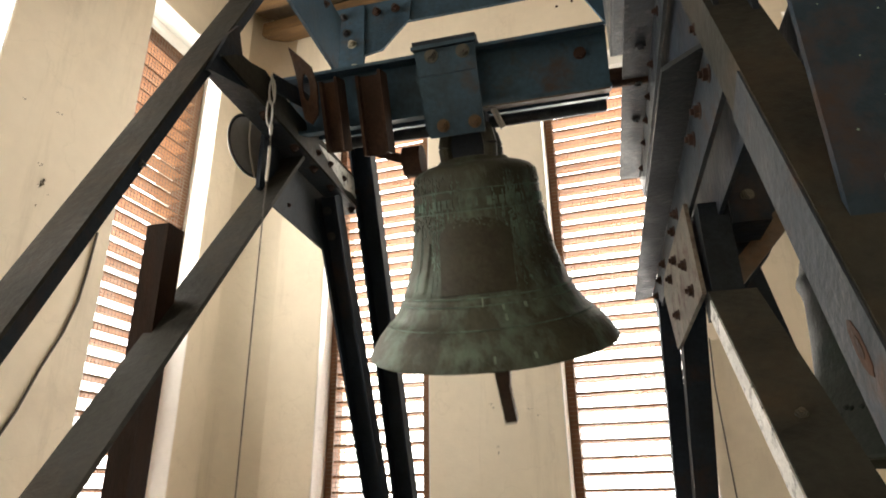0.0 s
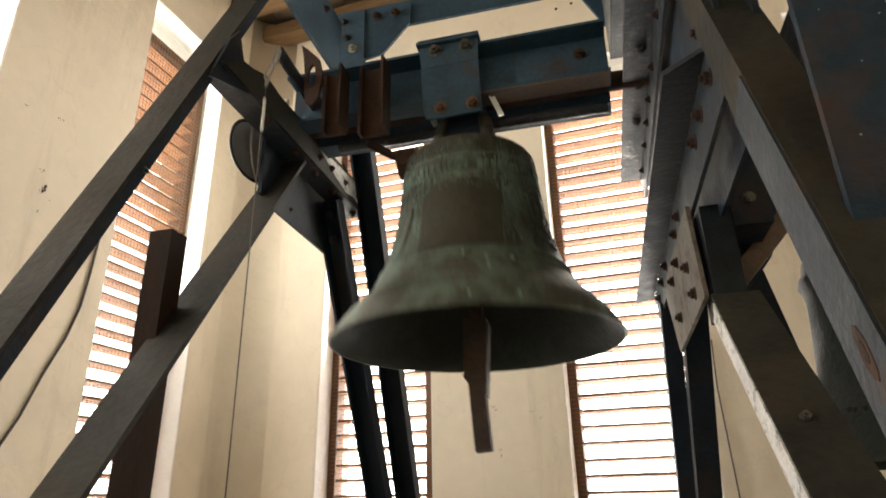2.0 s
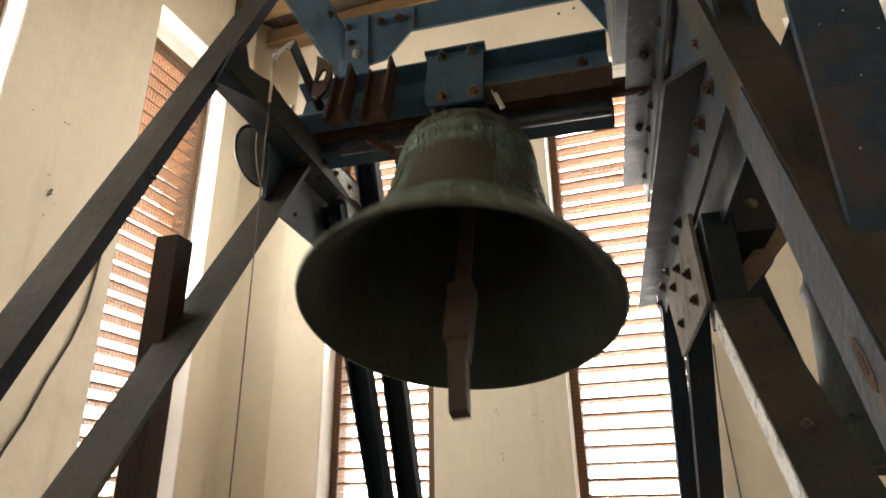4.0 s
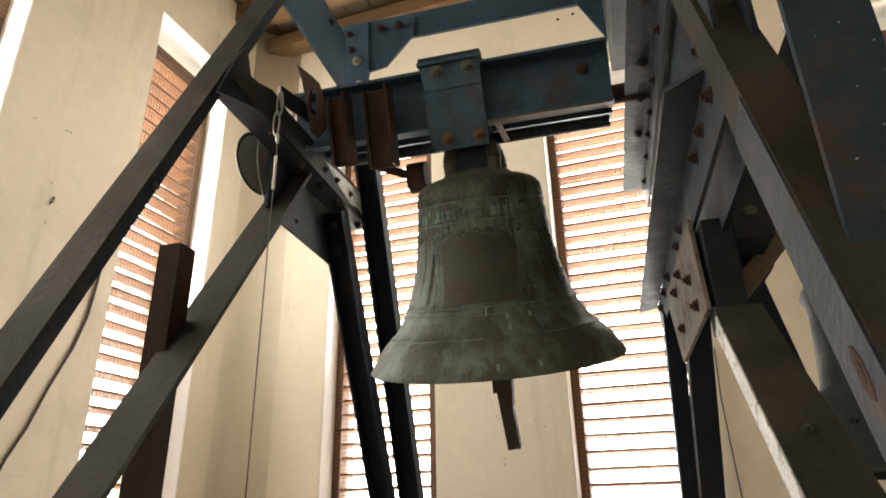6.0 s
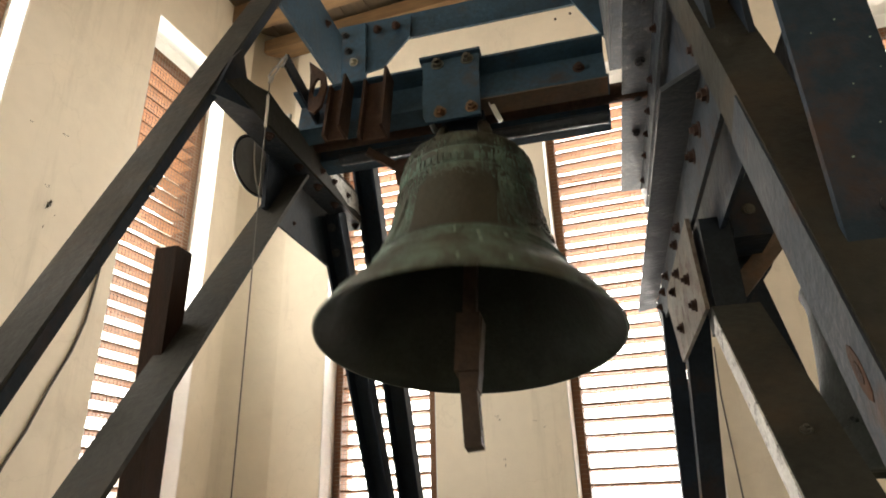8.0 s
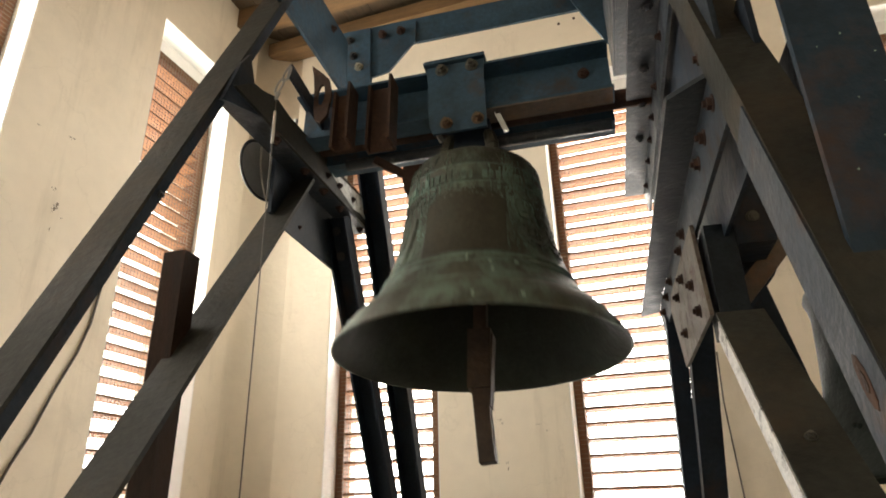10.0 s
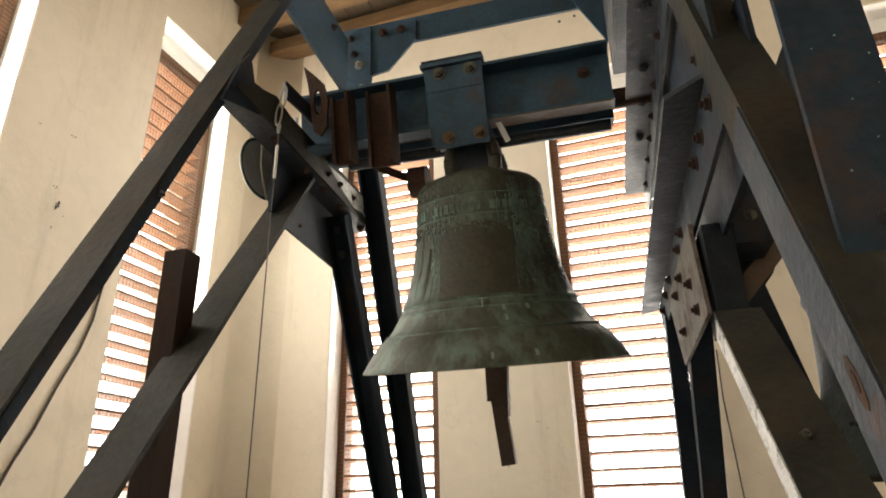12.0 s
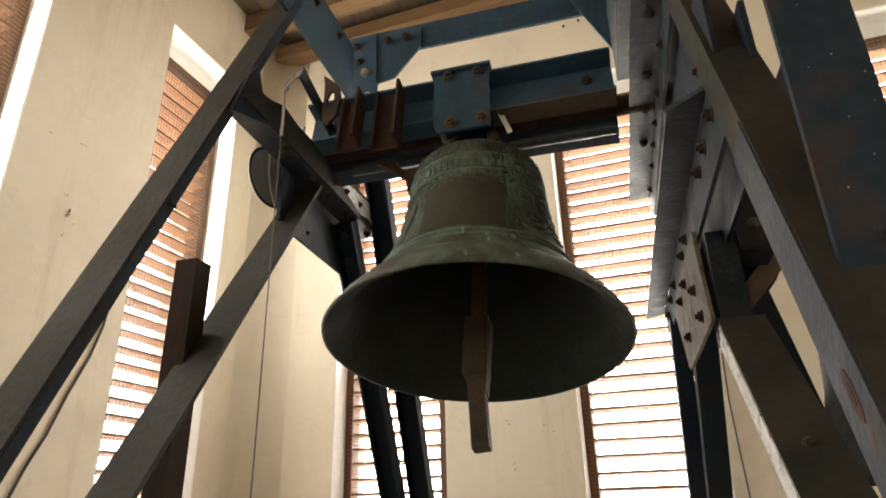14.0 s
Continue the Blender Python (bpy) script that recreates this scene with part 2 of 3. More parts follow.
# ---- room ----
X0, X1, Y0, Y1, ZC = -2.65, 2.42, -1.45, 3.5, 5.22
CH = 0.27        # chamfered corners
WT = 0.45        # wall thickness
LV = 0.16        # depth of the louvres in the opening
HOLES = {"north": [(-2.01, -1.255), (-0.487, 0.235), (1.01, 1.74)], "west": [(-0.58, 0.13), (0.88, 1.586), (2.356, 3.05)],
         "east": [], "south": []}
SILL = 0.75
TOPS = {"north": 4.30, "west": 4.58, "east": 4.45, "south": 4.45}


def wall_frame(side):
    """Maps (along, out, up) of a wall into the room."""
    return {"north": lambda a, o, z: (a, Y1 + o, z), "south": lambda a, o, z: (a, Y0 - o, z),
            "west": lambda a, o, z: (X0 - o, a, z), "east": lambda a, o, z: (X1 + o, a, z)}[side]


def cbox(bm, at, a0, a1, o0, o1, z0, z1):
    vs = [bm.verts.new(at(a, o, z)) for z in (z0, z1) for o in (o0, o1) for a in (a0, a1)]
    for q in ((0, 2, 3, 1), (4, 5, 7, 6), (0, 1, 5, 4), (2, 6, 7, 3), (0, 4, 6, 2), (1, 3, 7, 5)):
        bm.faces.new([vs[i] for i in q])


def build_wall(side):
    at, holes, top = wall_frame(side), HOLES[side], TOPS[side]
    lo, hi = (X0, X1) if side in ("north", "south") else (Y0, Y1)
    if side in ("north", "south"):
        lo, hi = lo - WT, hi + WT
    bm = bmesh.new()
    edges = [lo] + [e for h in holes for e in h] + [hi]
    for a, b in zip(edges[::2], edges[1::2]):
        cbox(bm, at, a, b, 0, WT, SILL, top)
    cbox(bm, at, lo, hi, 0, WT, 0, SILL)
    cbox(bm, at, lo, hi, 0, WT, top, ZC + 0.3)
    bmesh.ops.remove_doubles(bm, verts=bm.verts, dist=0.0005)
    w = part("wall_" + side, bm, PLASTER)
    return tagged(w, "cream plastered tower wall with tall louvred openings", "wall", kind="structure")


def build_window(side, k, a0, a1):
    at, top = wall_frame(side), TOPS[side]
    win = tagged(new("window_%d" % k), "tall opening with orange-brown wooden louvres and wire mesh", "window", kind="structure")
    fw = 0.055
    right = 0.10 if k == 1 else fw
    zt, zb = top - 0.10, SILL + 0.05
    for name, b in (("window_frame", (a0, a0 + fw, LV, LV + 0.10, zb, zt)), ("window_frame", (a1 - right, a1, LV, LV + 0.10, zb, zt)),
                    ("window_frame", (a0 + fw, a1 - right, LV, LV + 0.10, zt - 0.06, zt)), ("window_frame", (a0 + fw, a1 - right, LV, LV + 0.10, zb, zb + 0.06))):
        bm = bmesh.new()
        cbox(bm, at, *b)
        part(name, bm, FRAMEWOOD, win)
    # whitewashed lintel step over the frame
    bm = bmesh.new()
    cbox(bm, at, a0, a1, LV, LV + 0.14, zt, top - 0.003)
    part("lintel_board", bm, WHITEWASH, win)
    for b in ((a0, a0 + 0.006, 0.004, LV, SILL, top - 0.006), (a1 - 0.006, a1, 0.004, LV, SILL, top - 0.006), (a0, a1, 0.004, LV, top - 0.006, top - 0.0005)):
        bm = bmesh.new()
        cbox(bm, at, *b)
        part("reveal", bm, WHITEWASH, win, "rough whitewashed reveal")
    # slats share one mesh
    bm = bmesh.new()
    tip = radians(4 if side == "north" else 6)
    s, c = math.sin(tip), math.cos(tip)
    ln = a1 - a0 - 2 * fw
    w, th = 0.098, 0.013
    outline = [(-w / 2 * c, w / 2 * s), (w / 2 * c, -w / 2 * s), (w / 2 * c + th * s, -w / 2 * s + th * c), (-w / 2 * c + th * s, w / 2 * s + th * c)]
    ends = [[bm.verts.new(Vector(at(e, o, z)) - Vector(at(0, 0, 0))) for o, z in outline] for e in (-ln / 2, ln / 2)]
    for i in range(4):
        bm.faces.new((ends[0][i], ends[0][(i + 1) % 4], ends[1][(i + 1) % 4], ends[1][i]))
    bm.faces.new(ends[0][::-1])
    bm.faces.new(ends[1])
    bm.faces.ensure_lookup_table()
    bm.faces[3].material_index = 1
    first = part("slat", bm, (LOUVRE, FRAMEWOOD), win)
    pitch, base = SLATS[k]
    base -= math.floor((base - zb - 0.07) / pitch) * pitch
    n = int((zt - base - 0.07) / pitch) + 1
    rnd = random.Random(k)
    for i in range(n):
        ob = first if i == 0 else new("slat", first.data)
        ob.parent = win
        ob.location = at((a0 + a1) / 2, LV + 0.06, base - 0.003 + i * pitch + rnd.uniform(-0.003, 0.003))
        tilt = rnd.uniform(-0.006, 0.006)
        ob.rotation_euler = (0, tilt, 0) if side in ("north", "south") else (tilt, 0, 0)
    # wire mesh on the inner face
    bm = bmesh.new()
    r = 0.0012
    for i in range(int((a1 - a0 - 2 * fw) / 0.025)):
        a = a0 + fw + 0.0125 + i * 0.025
        cbox(bm, at, a - r, a + r, LV - 0.012, LV - 0.012 + 2 * r, zb, zt - 0.01)
    for i in range(int((zt - zb) / 0.025)):
        z = zb + 0.0125 + i * 0.025
        cbox(bm, at, a0 + 0.01, a1 - 0.01, LV - 0.015, LV - 0.015 + 2 * r, z - r, z + r)
    part("wire_mesh", bm, MESHWIRE, win, "thin square wire mesh")
    lamp = new("window_daylight", bpy.data.lights.new("window_daylight", "AREA"))
    lamp.data.shape, lamp.data.size, lamp.data.size_y, lamp.data.energy = "RECTANGLE", a1 - a0 - 0.02, (zt - zb) * 0.50, DAY[side]
    lamp.data.color = (1.0, 0.95, 0.84)
    zm, depth = zt - (zt - zb) * 0.25 - 0.02, LV - (0.09 if side == "north" else 0.03)
    lamp.matrix_basis = look(Vector(at((a0 + a1) / 2, depth, zm)), Vector(at((a0 + a1) / 2, LV - 1, zm)))
    return win


# louvre spacing and the height of one slat, window by window
SLATS = {1: (0.0900, 1.716), 2: (0.0862, 1.613), 3: (0.0862, 1.613), 4: (0.0940, 2.124), 5: (0.0940, 2.124), 6: (0.0940, 2.124)}


def room():
    bm = bmesh.new()
    box(bm, (X0 - WT, Y0 - WT, -0.3), (X1 + WT, Y1 + WT, 0))
    tagged(part("floor", bm, FLOOR), "dusty grey concrete belfry floor", "floor", kind="structure")
    k = 0
    for side in HOLES:
        build_wall(side)
        for a0, a1 in HOLES[side]:
            k += 1
            build_window(side, k, a0, a1)
    for i, (cx, cy, sx, sy) in enumerate(((X0, Y1, 1, -1), (X1, Y1, -1, -1), (X0, Y0, 1, 1), (X1, Y0, -1, 1))):
        bm = bmesh.new()
        d = CH - 0.01 if i else CH
        curve = []
        for q in range(13):
            s = q / 12
            bx = 1.35 * (1 - s) ** 3 + 3 * 0.72 * s * (1 - s) ** 2
            by = 3 * 0.50 * s ** 2 * (1 - s) + 0.95 * s ** 3
            curve.append((cx + sx * (d * bx - 0.008), cy + sy * (d * by - 0.008)))
        plate(bm, [(cx - sx * 0.02, cy - sy * 0.02)] + curve, "z", 0, ZC)
        for f in list(bm.faces)[1:13]:
            f.smooth = True
        tagged(part("corner_pier_%d" % (i + 1), bm, PLASTER), "plastered chamfer in the corner of the tower", "wall", kind="structure")
    # ceiling: boards and joists in one mesh each
    bm = bmesh.new()
    x = X0 - WT
    rnd = random.Random(3)
    while x < X1 + WT:
        w = 0.20
        dz = rnd.uniform(0, 0.008)
        box(bm, (x + 0.003, Y0 - WT, ZC + dz), (x + w - 0.003, Y1 + WT, ZC + 0.03 + dz))
        x += w
    box(bm, (X0 - WT, Y0 - WT, ZC + 0.045), (X1 + WT, Y1 + WT, ZC + 0.10))
    tagged(part("ceiling", bm, BOARD), "dark brown boarded wooden ceiling", "ceiling", kind="structure")
    y = Y1 - 0.42
    while y > Y0:
        j = bmesh.new()
        box(j, (X0 - 0.1, y - 0.07, ZC - 0.16), (X1 + 0.1, y + 0.07, ZC - 0.002))
        bevelled(j, 0.006)
        tagged(part("ceiling_joist", j, JOIST), "orange-brown timber joist under the ceiling boards", "joist", "joists of the ceiling")
        y -= 0.85
    j = bmesh.new()
    box(j, (X0 + 0.06, Y1 - 0.16, ZC - 0.20), (X1 - 0.30, Y1 - 0.02, ZC - 0.085))
    bevelled(j, 0.008)
    tagged(part("wall_plate", j, JOIST), "old brown timber lying along the top of the wall", "timber")
    for x, z in ((-0.305, 4.744), (-0.20, 4.76)):
        j = bmesh.new()
        cyl(j, (x, Y1 + 0.002, z), (x, Y1 - 0.006, z), 0.011, 0.008, 8)
        tagged(part("wall_peg", j, BOLT), "small rusty peg in the plastered wall", "peg", "pegs in the wall")
    # hazy bright distance outside the openings
    for nm, power, lo, hi in (("backdrop_north", HAZE, (-9, 8.0, -4), (9, 8.1, 12)), ("backdrop_west", HAZE * 0.62, (-7.6, -6, -4), (-7.5, 7.9, 12))):
        glow = bpy.data.materials.new("bright_haze")
        glow.use_nodes = True
        em = glow.node_tree.nodes.new("ShaderNodeEmission")
        em.inputs[0].default_value, em.inputs[1].default_value = (1.0, 0.965, 0.90, 1), power
        glow.node_tree.links.new(em.outputs[0], glow.node_tree.nodes["Material Output"].inputs[0])
        bm = bmesh.new()
        box(bm, lo, hi)
        tagged(part(nm, bm, glow), "bright hazy daylight outside the tower", "backdrop", kind="structure")
    bm = bmesh.new()
    box(bm, (-900, -900, -14.2), (900, 900, -14))
    tagged(part("ground", bm, TREES), "distant green ground below the tower", "ground", kind="structure")


room()


# ---- bell frame ----
AXIS_V, AXIS_Z, BELL_U = 1.8891, 2.9364, -0.3678


def steel(name, a, b, outline, xdir, material, parent, label="", bev=0.003):
    bm = bmesh.new()
    prism(bm, outline, a, b, xdir)
    return part(name, bevelled(bm, bev) if bev else bm, material, parent, label)


def flat(name, outline, axis, lo, hi, material, parent, label="", bev=0.003):
    bm = bmesh.new()
    plate(bm, outline, axis, lo, hi)
    return part(name, bevelled(bm, bev) if bev else bm, material, parent, label)


def block(name, lo, hi, material, parent=None, label="", bev=0.004):
    bm = bmesh.new()
    box(bm, lo, hi)
    return part(name, bevelled(bm, bev), material, parent, label)


def frame_left():
    t = thing("bell_frame_side", F, "blue-grey bolted steel A-frame carrying the bell bearing", "bell frame", "sides of the bell frame")
    U = -1.0
    # near leg: angle iron, web towards the bell, flange to the front
    d = Vector((0, 0.467, 1.0)).normalized()
    base = Vector((U, 0.938, 2.07))
    steel("near_leg", base - d * 2.26, base + d * 1.60, [(0, 0), (0, 0.030), (-0.009, 0.030), (-0.009, 0.009), (-0.102, 0.009), (-0.102, 0)], (1, 0, 0), GREYSTEEL, t)
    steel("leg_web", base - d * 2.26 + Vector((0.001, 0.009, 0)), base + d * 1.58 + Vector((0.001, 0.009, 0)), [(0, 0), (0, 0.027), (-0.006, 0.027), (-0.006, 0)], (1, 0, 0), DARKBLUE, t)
    hexbolt(t, base + d * 0.30 + Vector((0.0, 0.028, 0)), (1, 0.6, -0.3), 0.008, DARKBOLT)
    # near strut: flat-faced channel
    d2 = Vector((0, 0.79, 1.161)).normalized()
    b2 = Vector((U, 1.855, 2.765))
    steel("near_strut", b2 - d2 * 3.30, b2 + d2 * 0.05, [(0.003, 0), (0.003, 0.014), (-0.118, 0.014), (-0.118, 0)], (1, 0, 0), GREYSTEEL, t)
    # bearing beam: web and bottom flange
    W = -0.972
    flat("bearing_beam", [(1.30, 2.808), (1.36, 2.862), (1.527, 2.926), (1.63, 2.912), (2.523, 2.945), (2.49, 2.90), (2.41, 2.808)], "u", W - 0.010, W, GREYSTEEL, t)
    block("beam_flange", (W - 0.100, 1.30, 2.808), (W - 0.010, 2.43, 2.818), DUSTYBLUE, t)
    for v in (1.60, 1.82, 1.985, 2.15, 2.375):
        hexbolt(t, (W - 0.031, v, 2.808), (0, 0, -1), 0.014)
    for v, z in ((1.95, 2.85), (2.06, 2.86), (2.20, 2.865), (2.34, 2.87)):
        hexbolt(t, (W, v, z), (1, 0, 0), 0.011)
    block("bearing_block", (U - 0.10, 1.76, 2.828), (U + 0.02, 2.03, 2.885), RUST, t)
    for v in (1.79, 2.0):
        bm = bmesh.new()
        cyl(bm, (U - 0.04, v, 2.88), (U - 0.04, v, 3.02), 0.008, n=10)
        part("bearing_stud", bm, GALV, t)
    bm = bmesh.new()
    cyl(bm, (U - 0.09, AXIS_V, AXIS_Z), (U + 0.01, AXIS_V, AXIS_Z), 0.062, n=24)
    part("bearing_shell", bevelled(bm, 0.006), RUST, t)
    # plate that joins near leg and bearing beam
    flat("gusset_plate", [(1.26, 2.735), (1.33, 2.92), (1.372, 2.985), (1.41, 2.90), (1.52, 2.92), (1.52, 2.83)], "u", W - 0.024, W - 0.012, DARKBLUE, t)
    # plate between strut, beam and far leg
    flat("gusset_plate", [(1.795, 2.597), (1.86, 2.93), (2.44, 2.93), (2.44, 2.70), (2.30, 2.592)], "u", -1.100, -1.090, GREYBLUE, t)
    hexbolt(t, (-1.090, 1.97, 2.65), (1, 0, 0), 0.007)
    flat("dust_patch", [(1.95, 2.890), (2.10, 2.908), (2.30, 2.925), (2.505, 2.936), (2.48, 2.90), (2.40, 2.835), (2.30, 2.845), (2.22, 2.828), (2.08, 2.85)], "u", W, W + 0.0025, DUSTY, t, "pale flaking dust on the beam, with window light in its colour")
    # far legs, channels side by side
    for a, b in (((U, 2.250, 2.818), (U, 2.975, 1.598)), ((-0.88, 2.17, 3.385), (-0.88, 3.031, 1.596))):
        a, b = Vector(a), Vector(b)
        dd = (b - a).normalized()
        low = b + dd * (b.z / -dd.z)
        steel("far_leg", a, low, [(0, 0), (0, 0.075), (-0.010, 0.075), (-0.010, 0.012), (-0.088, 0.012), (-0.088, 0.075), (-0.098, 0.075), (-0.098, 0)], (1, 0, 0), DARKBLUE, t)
        for q in (0.06, 0.17):
            hexbolt(t, a + dd * q + Vector((-0.05, -0.055, -0.03)), (0, -0.86, -0.5), 0.014, DARKBOLT)
    # top beam
    steel("top_beam", (U, 1.40, 3.375), (U, 2.15, 3.375), [(0, 0), (0, -0.31), (-0.014, -0.31), (-0.014, 0)], (1, 0, 0), BLUE, t)
    for v, z in ((1.98, 3.62), (1.75, 3.6)):
        hexbolt(t, (U, v, z), (1, 0, 0), 0.013)
    return t


def frame_right():
    t = thing("bell_frame_side", F, "dark blue steel A-frame with rows of rusty bolts between two bells", "bell frame", "sides of the bell frame")
    U = 0.264
    d = Vector((0, 0.475, 0.95)).normalized()
    p = Vector((U - 0.012, 0.885, 2.236))
    steel("near_leg", p - d * 2.4, p + d * 1.75, [(0, 0), (0, 0.085), (0.009, 0.085), (0.009, 0.009), (0.082, 0.009), (0.082, 0)], (1, 0, 0), GREYSTEEL, t)
    steel("leg_side", p - d * 2.4 + Vector((-0.004, 0, 0)), p - d * 0.05 + Vector((-0.004, 0, 0)), [(0, 0.003), (0, 0.085), (0.003, 0.085), (0.003, 0.003)], (1, 0, 0), GREYBLUE, t, "blue-grey side of the leg")
    hexbolt(t, p - d * 0.56 + Vector((0.03, 0, 0)), (0, -d.z, d.y), 0.008, DARKBOLT)
    # slotted hole in the side, a dark patch painted as its shade, with a rusty run round it
    back = Vector((0, d.z, -d.y))
    for nm, mt, rx, rz, q0, lab in (("rust_stain", RUST, 0.011, 0.034, 0.0048, "rust stain round the slot"), ("slot", DARKWOOD, 0.0055, 0.014, 0.0056, "dark patch painted as the shade in the leg's slotted hole")):
        c = p - d * 0.545 + back * 0.043
        ring = [c + d * (rz * math.sin(k * math.tau / 20) * (1 + 0.05 * math.sin(3.0 * k))) + back * (rx * math.cos(k * math.tau / 20) * (1 + 0.05 * math.cos(2.0 * k))) for k in range(20)]
        bm = bmesh.new()
        plate(bm, [(r.y, r.z) for r in ring], "u", p.x - q0, p.x - 0.003)
        part(nm, bm, mt, t, lab)
    d2 = Vector((0, 0.43, 0.41)).normalized()
    b2 = Vector((U + 0.002, 1.50, 2.035))
    steel("near_strut", b2 - d2 * 2.75, b2, [(0, 0), (0, 0.055), (0.105, 0.055), (0.105, 0)], (1, 0, 0), GREYSTEEL, t)
    steel("strut_flange", b2 - d2 * 2.75 + Vector((-0.004, 0, 0)), b2 - d2 * 0.04 + Vector((-0.004, 0, 0)), [(0, 0.003), (0, 0.052), (0.003, 0.052), (0.003, 0.003)], (1, 0, 0), DUSTY, t, "dusty light edge of the strut")
    hexbolt(t, b2 - d2 * 0.46 + Vector((0.05, 0, 0)), (0, -d2.z, d2.y), 0.008, STEELNUT)
    # upper bearing beam: angle with its leg hanging down on the far side
    block("bearing_beam", (U - 0.085, 0.9, 2.91), (U + 0.01, 2.62, 2.92), DUSTYBLUE, t)
    flat("beam_web", [(0.9, 2.805), (0.9, 2.909), (2.62, 2.909), (2.55, 2.785)], "u", U, U + 0.010, DUSTYBLUE, t)
    for v in (1.30, 1.5, 1.74, 1.92, 2.07, 2.23, 2.44):
        hexbolt(t, (U, v, 2.862), (-1, 0, 0), 0.011)
    for v in (1.42, 1.70, 1.894, 2.125):
        hexbolt(t, (U - 0.032, v, 2.91), (0, 0, -1), 0.014, DARKBOLT)
    # lower beam; its downward face is darker, its shade put into the colour
    flat("lower_beam", [(U - 0.075, 1.15), (U, 1.085), (U, 2.80), (U - 0.075, 2.86)], "z", 2.41, 2.421, DUSTYDARKSHADE, t)
    flat("beam_web", [(0.97, 2.262), (0.97, 2.60), (1.09, 2.60), (1.10, 2.409), (2.78, 2.409), (2.70, 2.285)], "u", U, U + 0.010, WEBBLUE, t)
    for v, z in ((1.09, 2.457), (1.093, 2.35), (1.226, 2.352), (1.336, 2.348), (1.75, 2.345), (1.86, 2.335), (2.2, 2.352), (2.38, 2.35), (2.56, 2.34)):
        hexbolt(t, (U, v, z), (-1, 0, 0), 0.0135)
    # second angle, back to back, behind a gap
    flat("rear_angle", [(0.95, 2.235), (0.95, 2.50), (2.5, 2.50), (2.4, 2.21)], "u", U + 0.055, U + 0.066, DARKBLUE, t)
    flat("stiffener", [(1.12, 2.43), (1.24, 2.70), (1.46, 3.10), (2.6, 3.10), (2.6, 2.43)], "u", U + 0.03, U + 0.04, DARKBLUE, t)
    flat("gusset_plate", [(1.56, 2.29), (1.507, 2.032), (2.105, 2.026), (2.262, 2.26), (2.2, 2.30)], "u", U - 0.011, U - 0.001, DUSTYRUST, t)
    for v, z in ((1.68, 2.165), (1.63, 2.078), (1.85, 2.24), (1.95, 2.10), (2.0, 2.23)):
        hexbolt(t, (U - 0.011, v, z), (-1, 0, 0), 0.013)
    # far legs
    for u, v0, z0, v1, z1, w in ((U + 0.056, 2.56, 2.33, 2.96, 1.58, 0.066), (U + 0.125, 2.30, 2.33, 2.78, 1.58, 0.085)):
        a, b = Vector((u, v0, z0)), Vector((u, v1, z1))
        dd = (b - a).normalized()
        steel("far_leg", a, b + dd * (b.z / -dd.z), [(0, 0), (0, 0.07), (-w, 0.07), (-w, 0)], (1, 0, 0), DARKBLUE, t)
    flat("top_beam", [(1.1, 3.33), (2.29, 3.33), (2.29, 3.70), (1.1, 3.70)], "u", U - 0.080, U - 0.070, DUSTYBLUE, t)
    block("top_flange", (U - 0.069, 1.1, 3.33), (U - 0.02, 2.29, 3.341), DUSTYBLUE, t)
    block("post", (0.281, 0.705, 0), (0.381, 0.717, 3.7), POSTBLUE, t)
    block("post_flange", (0.369, 0.7175, 0), (0.381, 0.77, 3.7), POSTBLUE, t)
    hexbolt(t, (0.335, 0.705, 1.915), (0, -1, 0), 0.009, DARKBOLT)
    rnd = random.Random(8)
    bm = bmesh.new()
    for k in range(14):
        u, z, r = rnd.uniform(0.304, 0.374), rnd.uniform(1.85, 2.35), rnd.uniform(0.0006, 0.0018)
        cyl(bm, (u, 0.7055, z), (u, 0.7042, z), r, r * 0.8, 6)
    tagged(part("paint_speck", bm, PATINA, t, "pale specks on the blue paint"), kind="stuff")
    return t


def cross_beam():
    t = thing("cross_beam", F, "blue painted steel cross beam with bolted corner gussets", "beam")
    steel("beam", (-1.1, 2.30, 3.74), (0.30, 2.30, 3.74), [(0, 0), (0, 0.15), (0.014, 0.15), (0.014, 0)], (0, 1, 0), BLUE, t)
    flat("gusset_plate", [(-1.1, 3.86), (-0.70, 3.86), (-0.709, 3.735), (-0.842, 3.582), (-0.93, 3.567), (-0.94, 3.47), (-1.1, 3.47)], "v", 2.284, 2.296, BLUE, t)
    flat("gusset_plate", [(0.24, 3.86), (0.02, 3.86), (0.074, 3.73), (0.187, 3.50), (0.24, 3.50)], "v", 2.284, 2.296, BLUE, t)
    for u, z, mt in ((-0.990, 3.627, ZINC), (-0.970, 3.485, ZINC), (-0.87, 3.80, BOLT), (-0.775, 3.80, BOLT), (-1.04, 3.80, DARKBOLT), (-1.02, 3.70, DARKBOLT)):
        hexbolt(t, (u, 2.268, z), (0, -1, 0), 0.017, mt)
    flat("splice_plate", [(-1.06, 3.86), (-0.935, 3.86), (-0.925, 3.20), (-1.05, 3.20)], "v", 2.268, 2.282, BLUE, t)
    return t


frame_left()
frame_right()
cross_beam()


# ---- things on and beside the frame ----
def timber_post():
    t = thing("timber_post", F @ pose(-1.127, 1.368, 0), "dark brown square timber post standing beside the frame", "post")
    bm = bmesh.new()
    box(bm, (-0.034, -0.034, 0), (0.034, 0.034, 2.305))
    part("shaft", bevelled(bm, 0.008, 2), DARKWOOD, t)


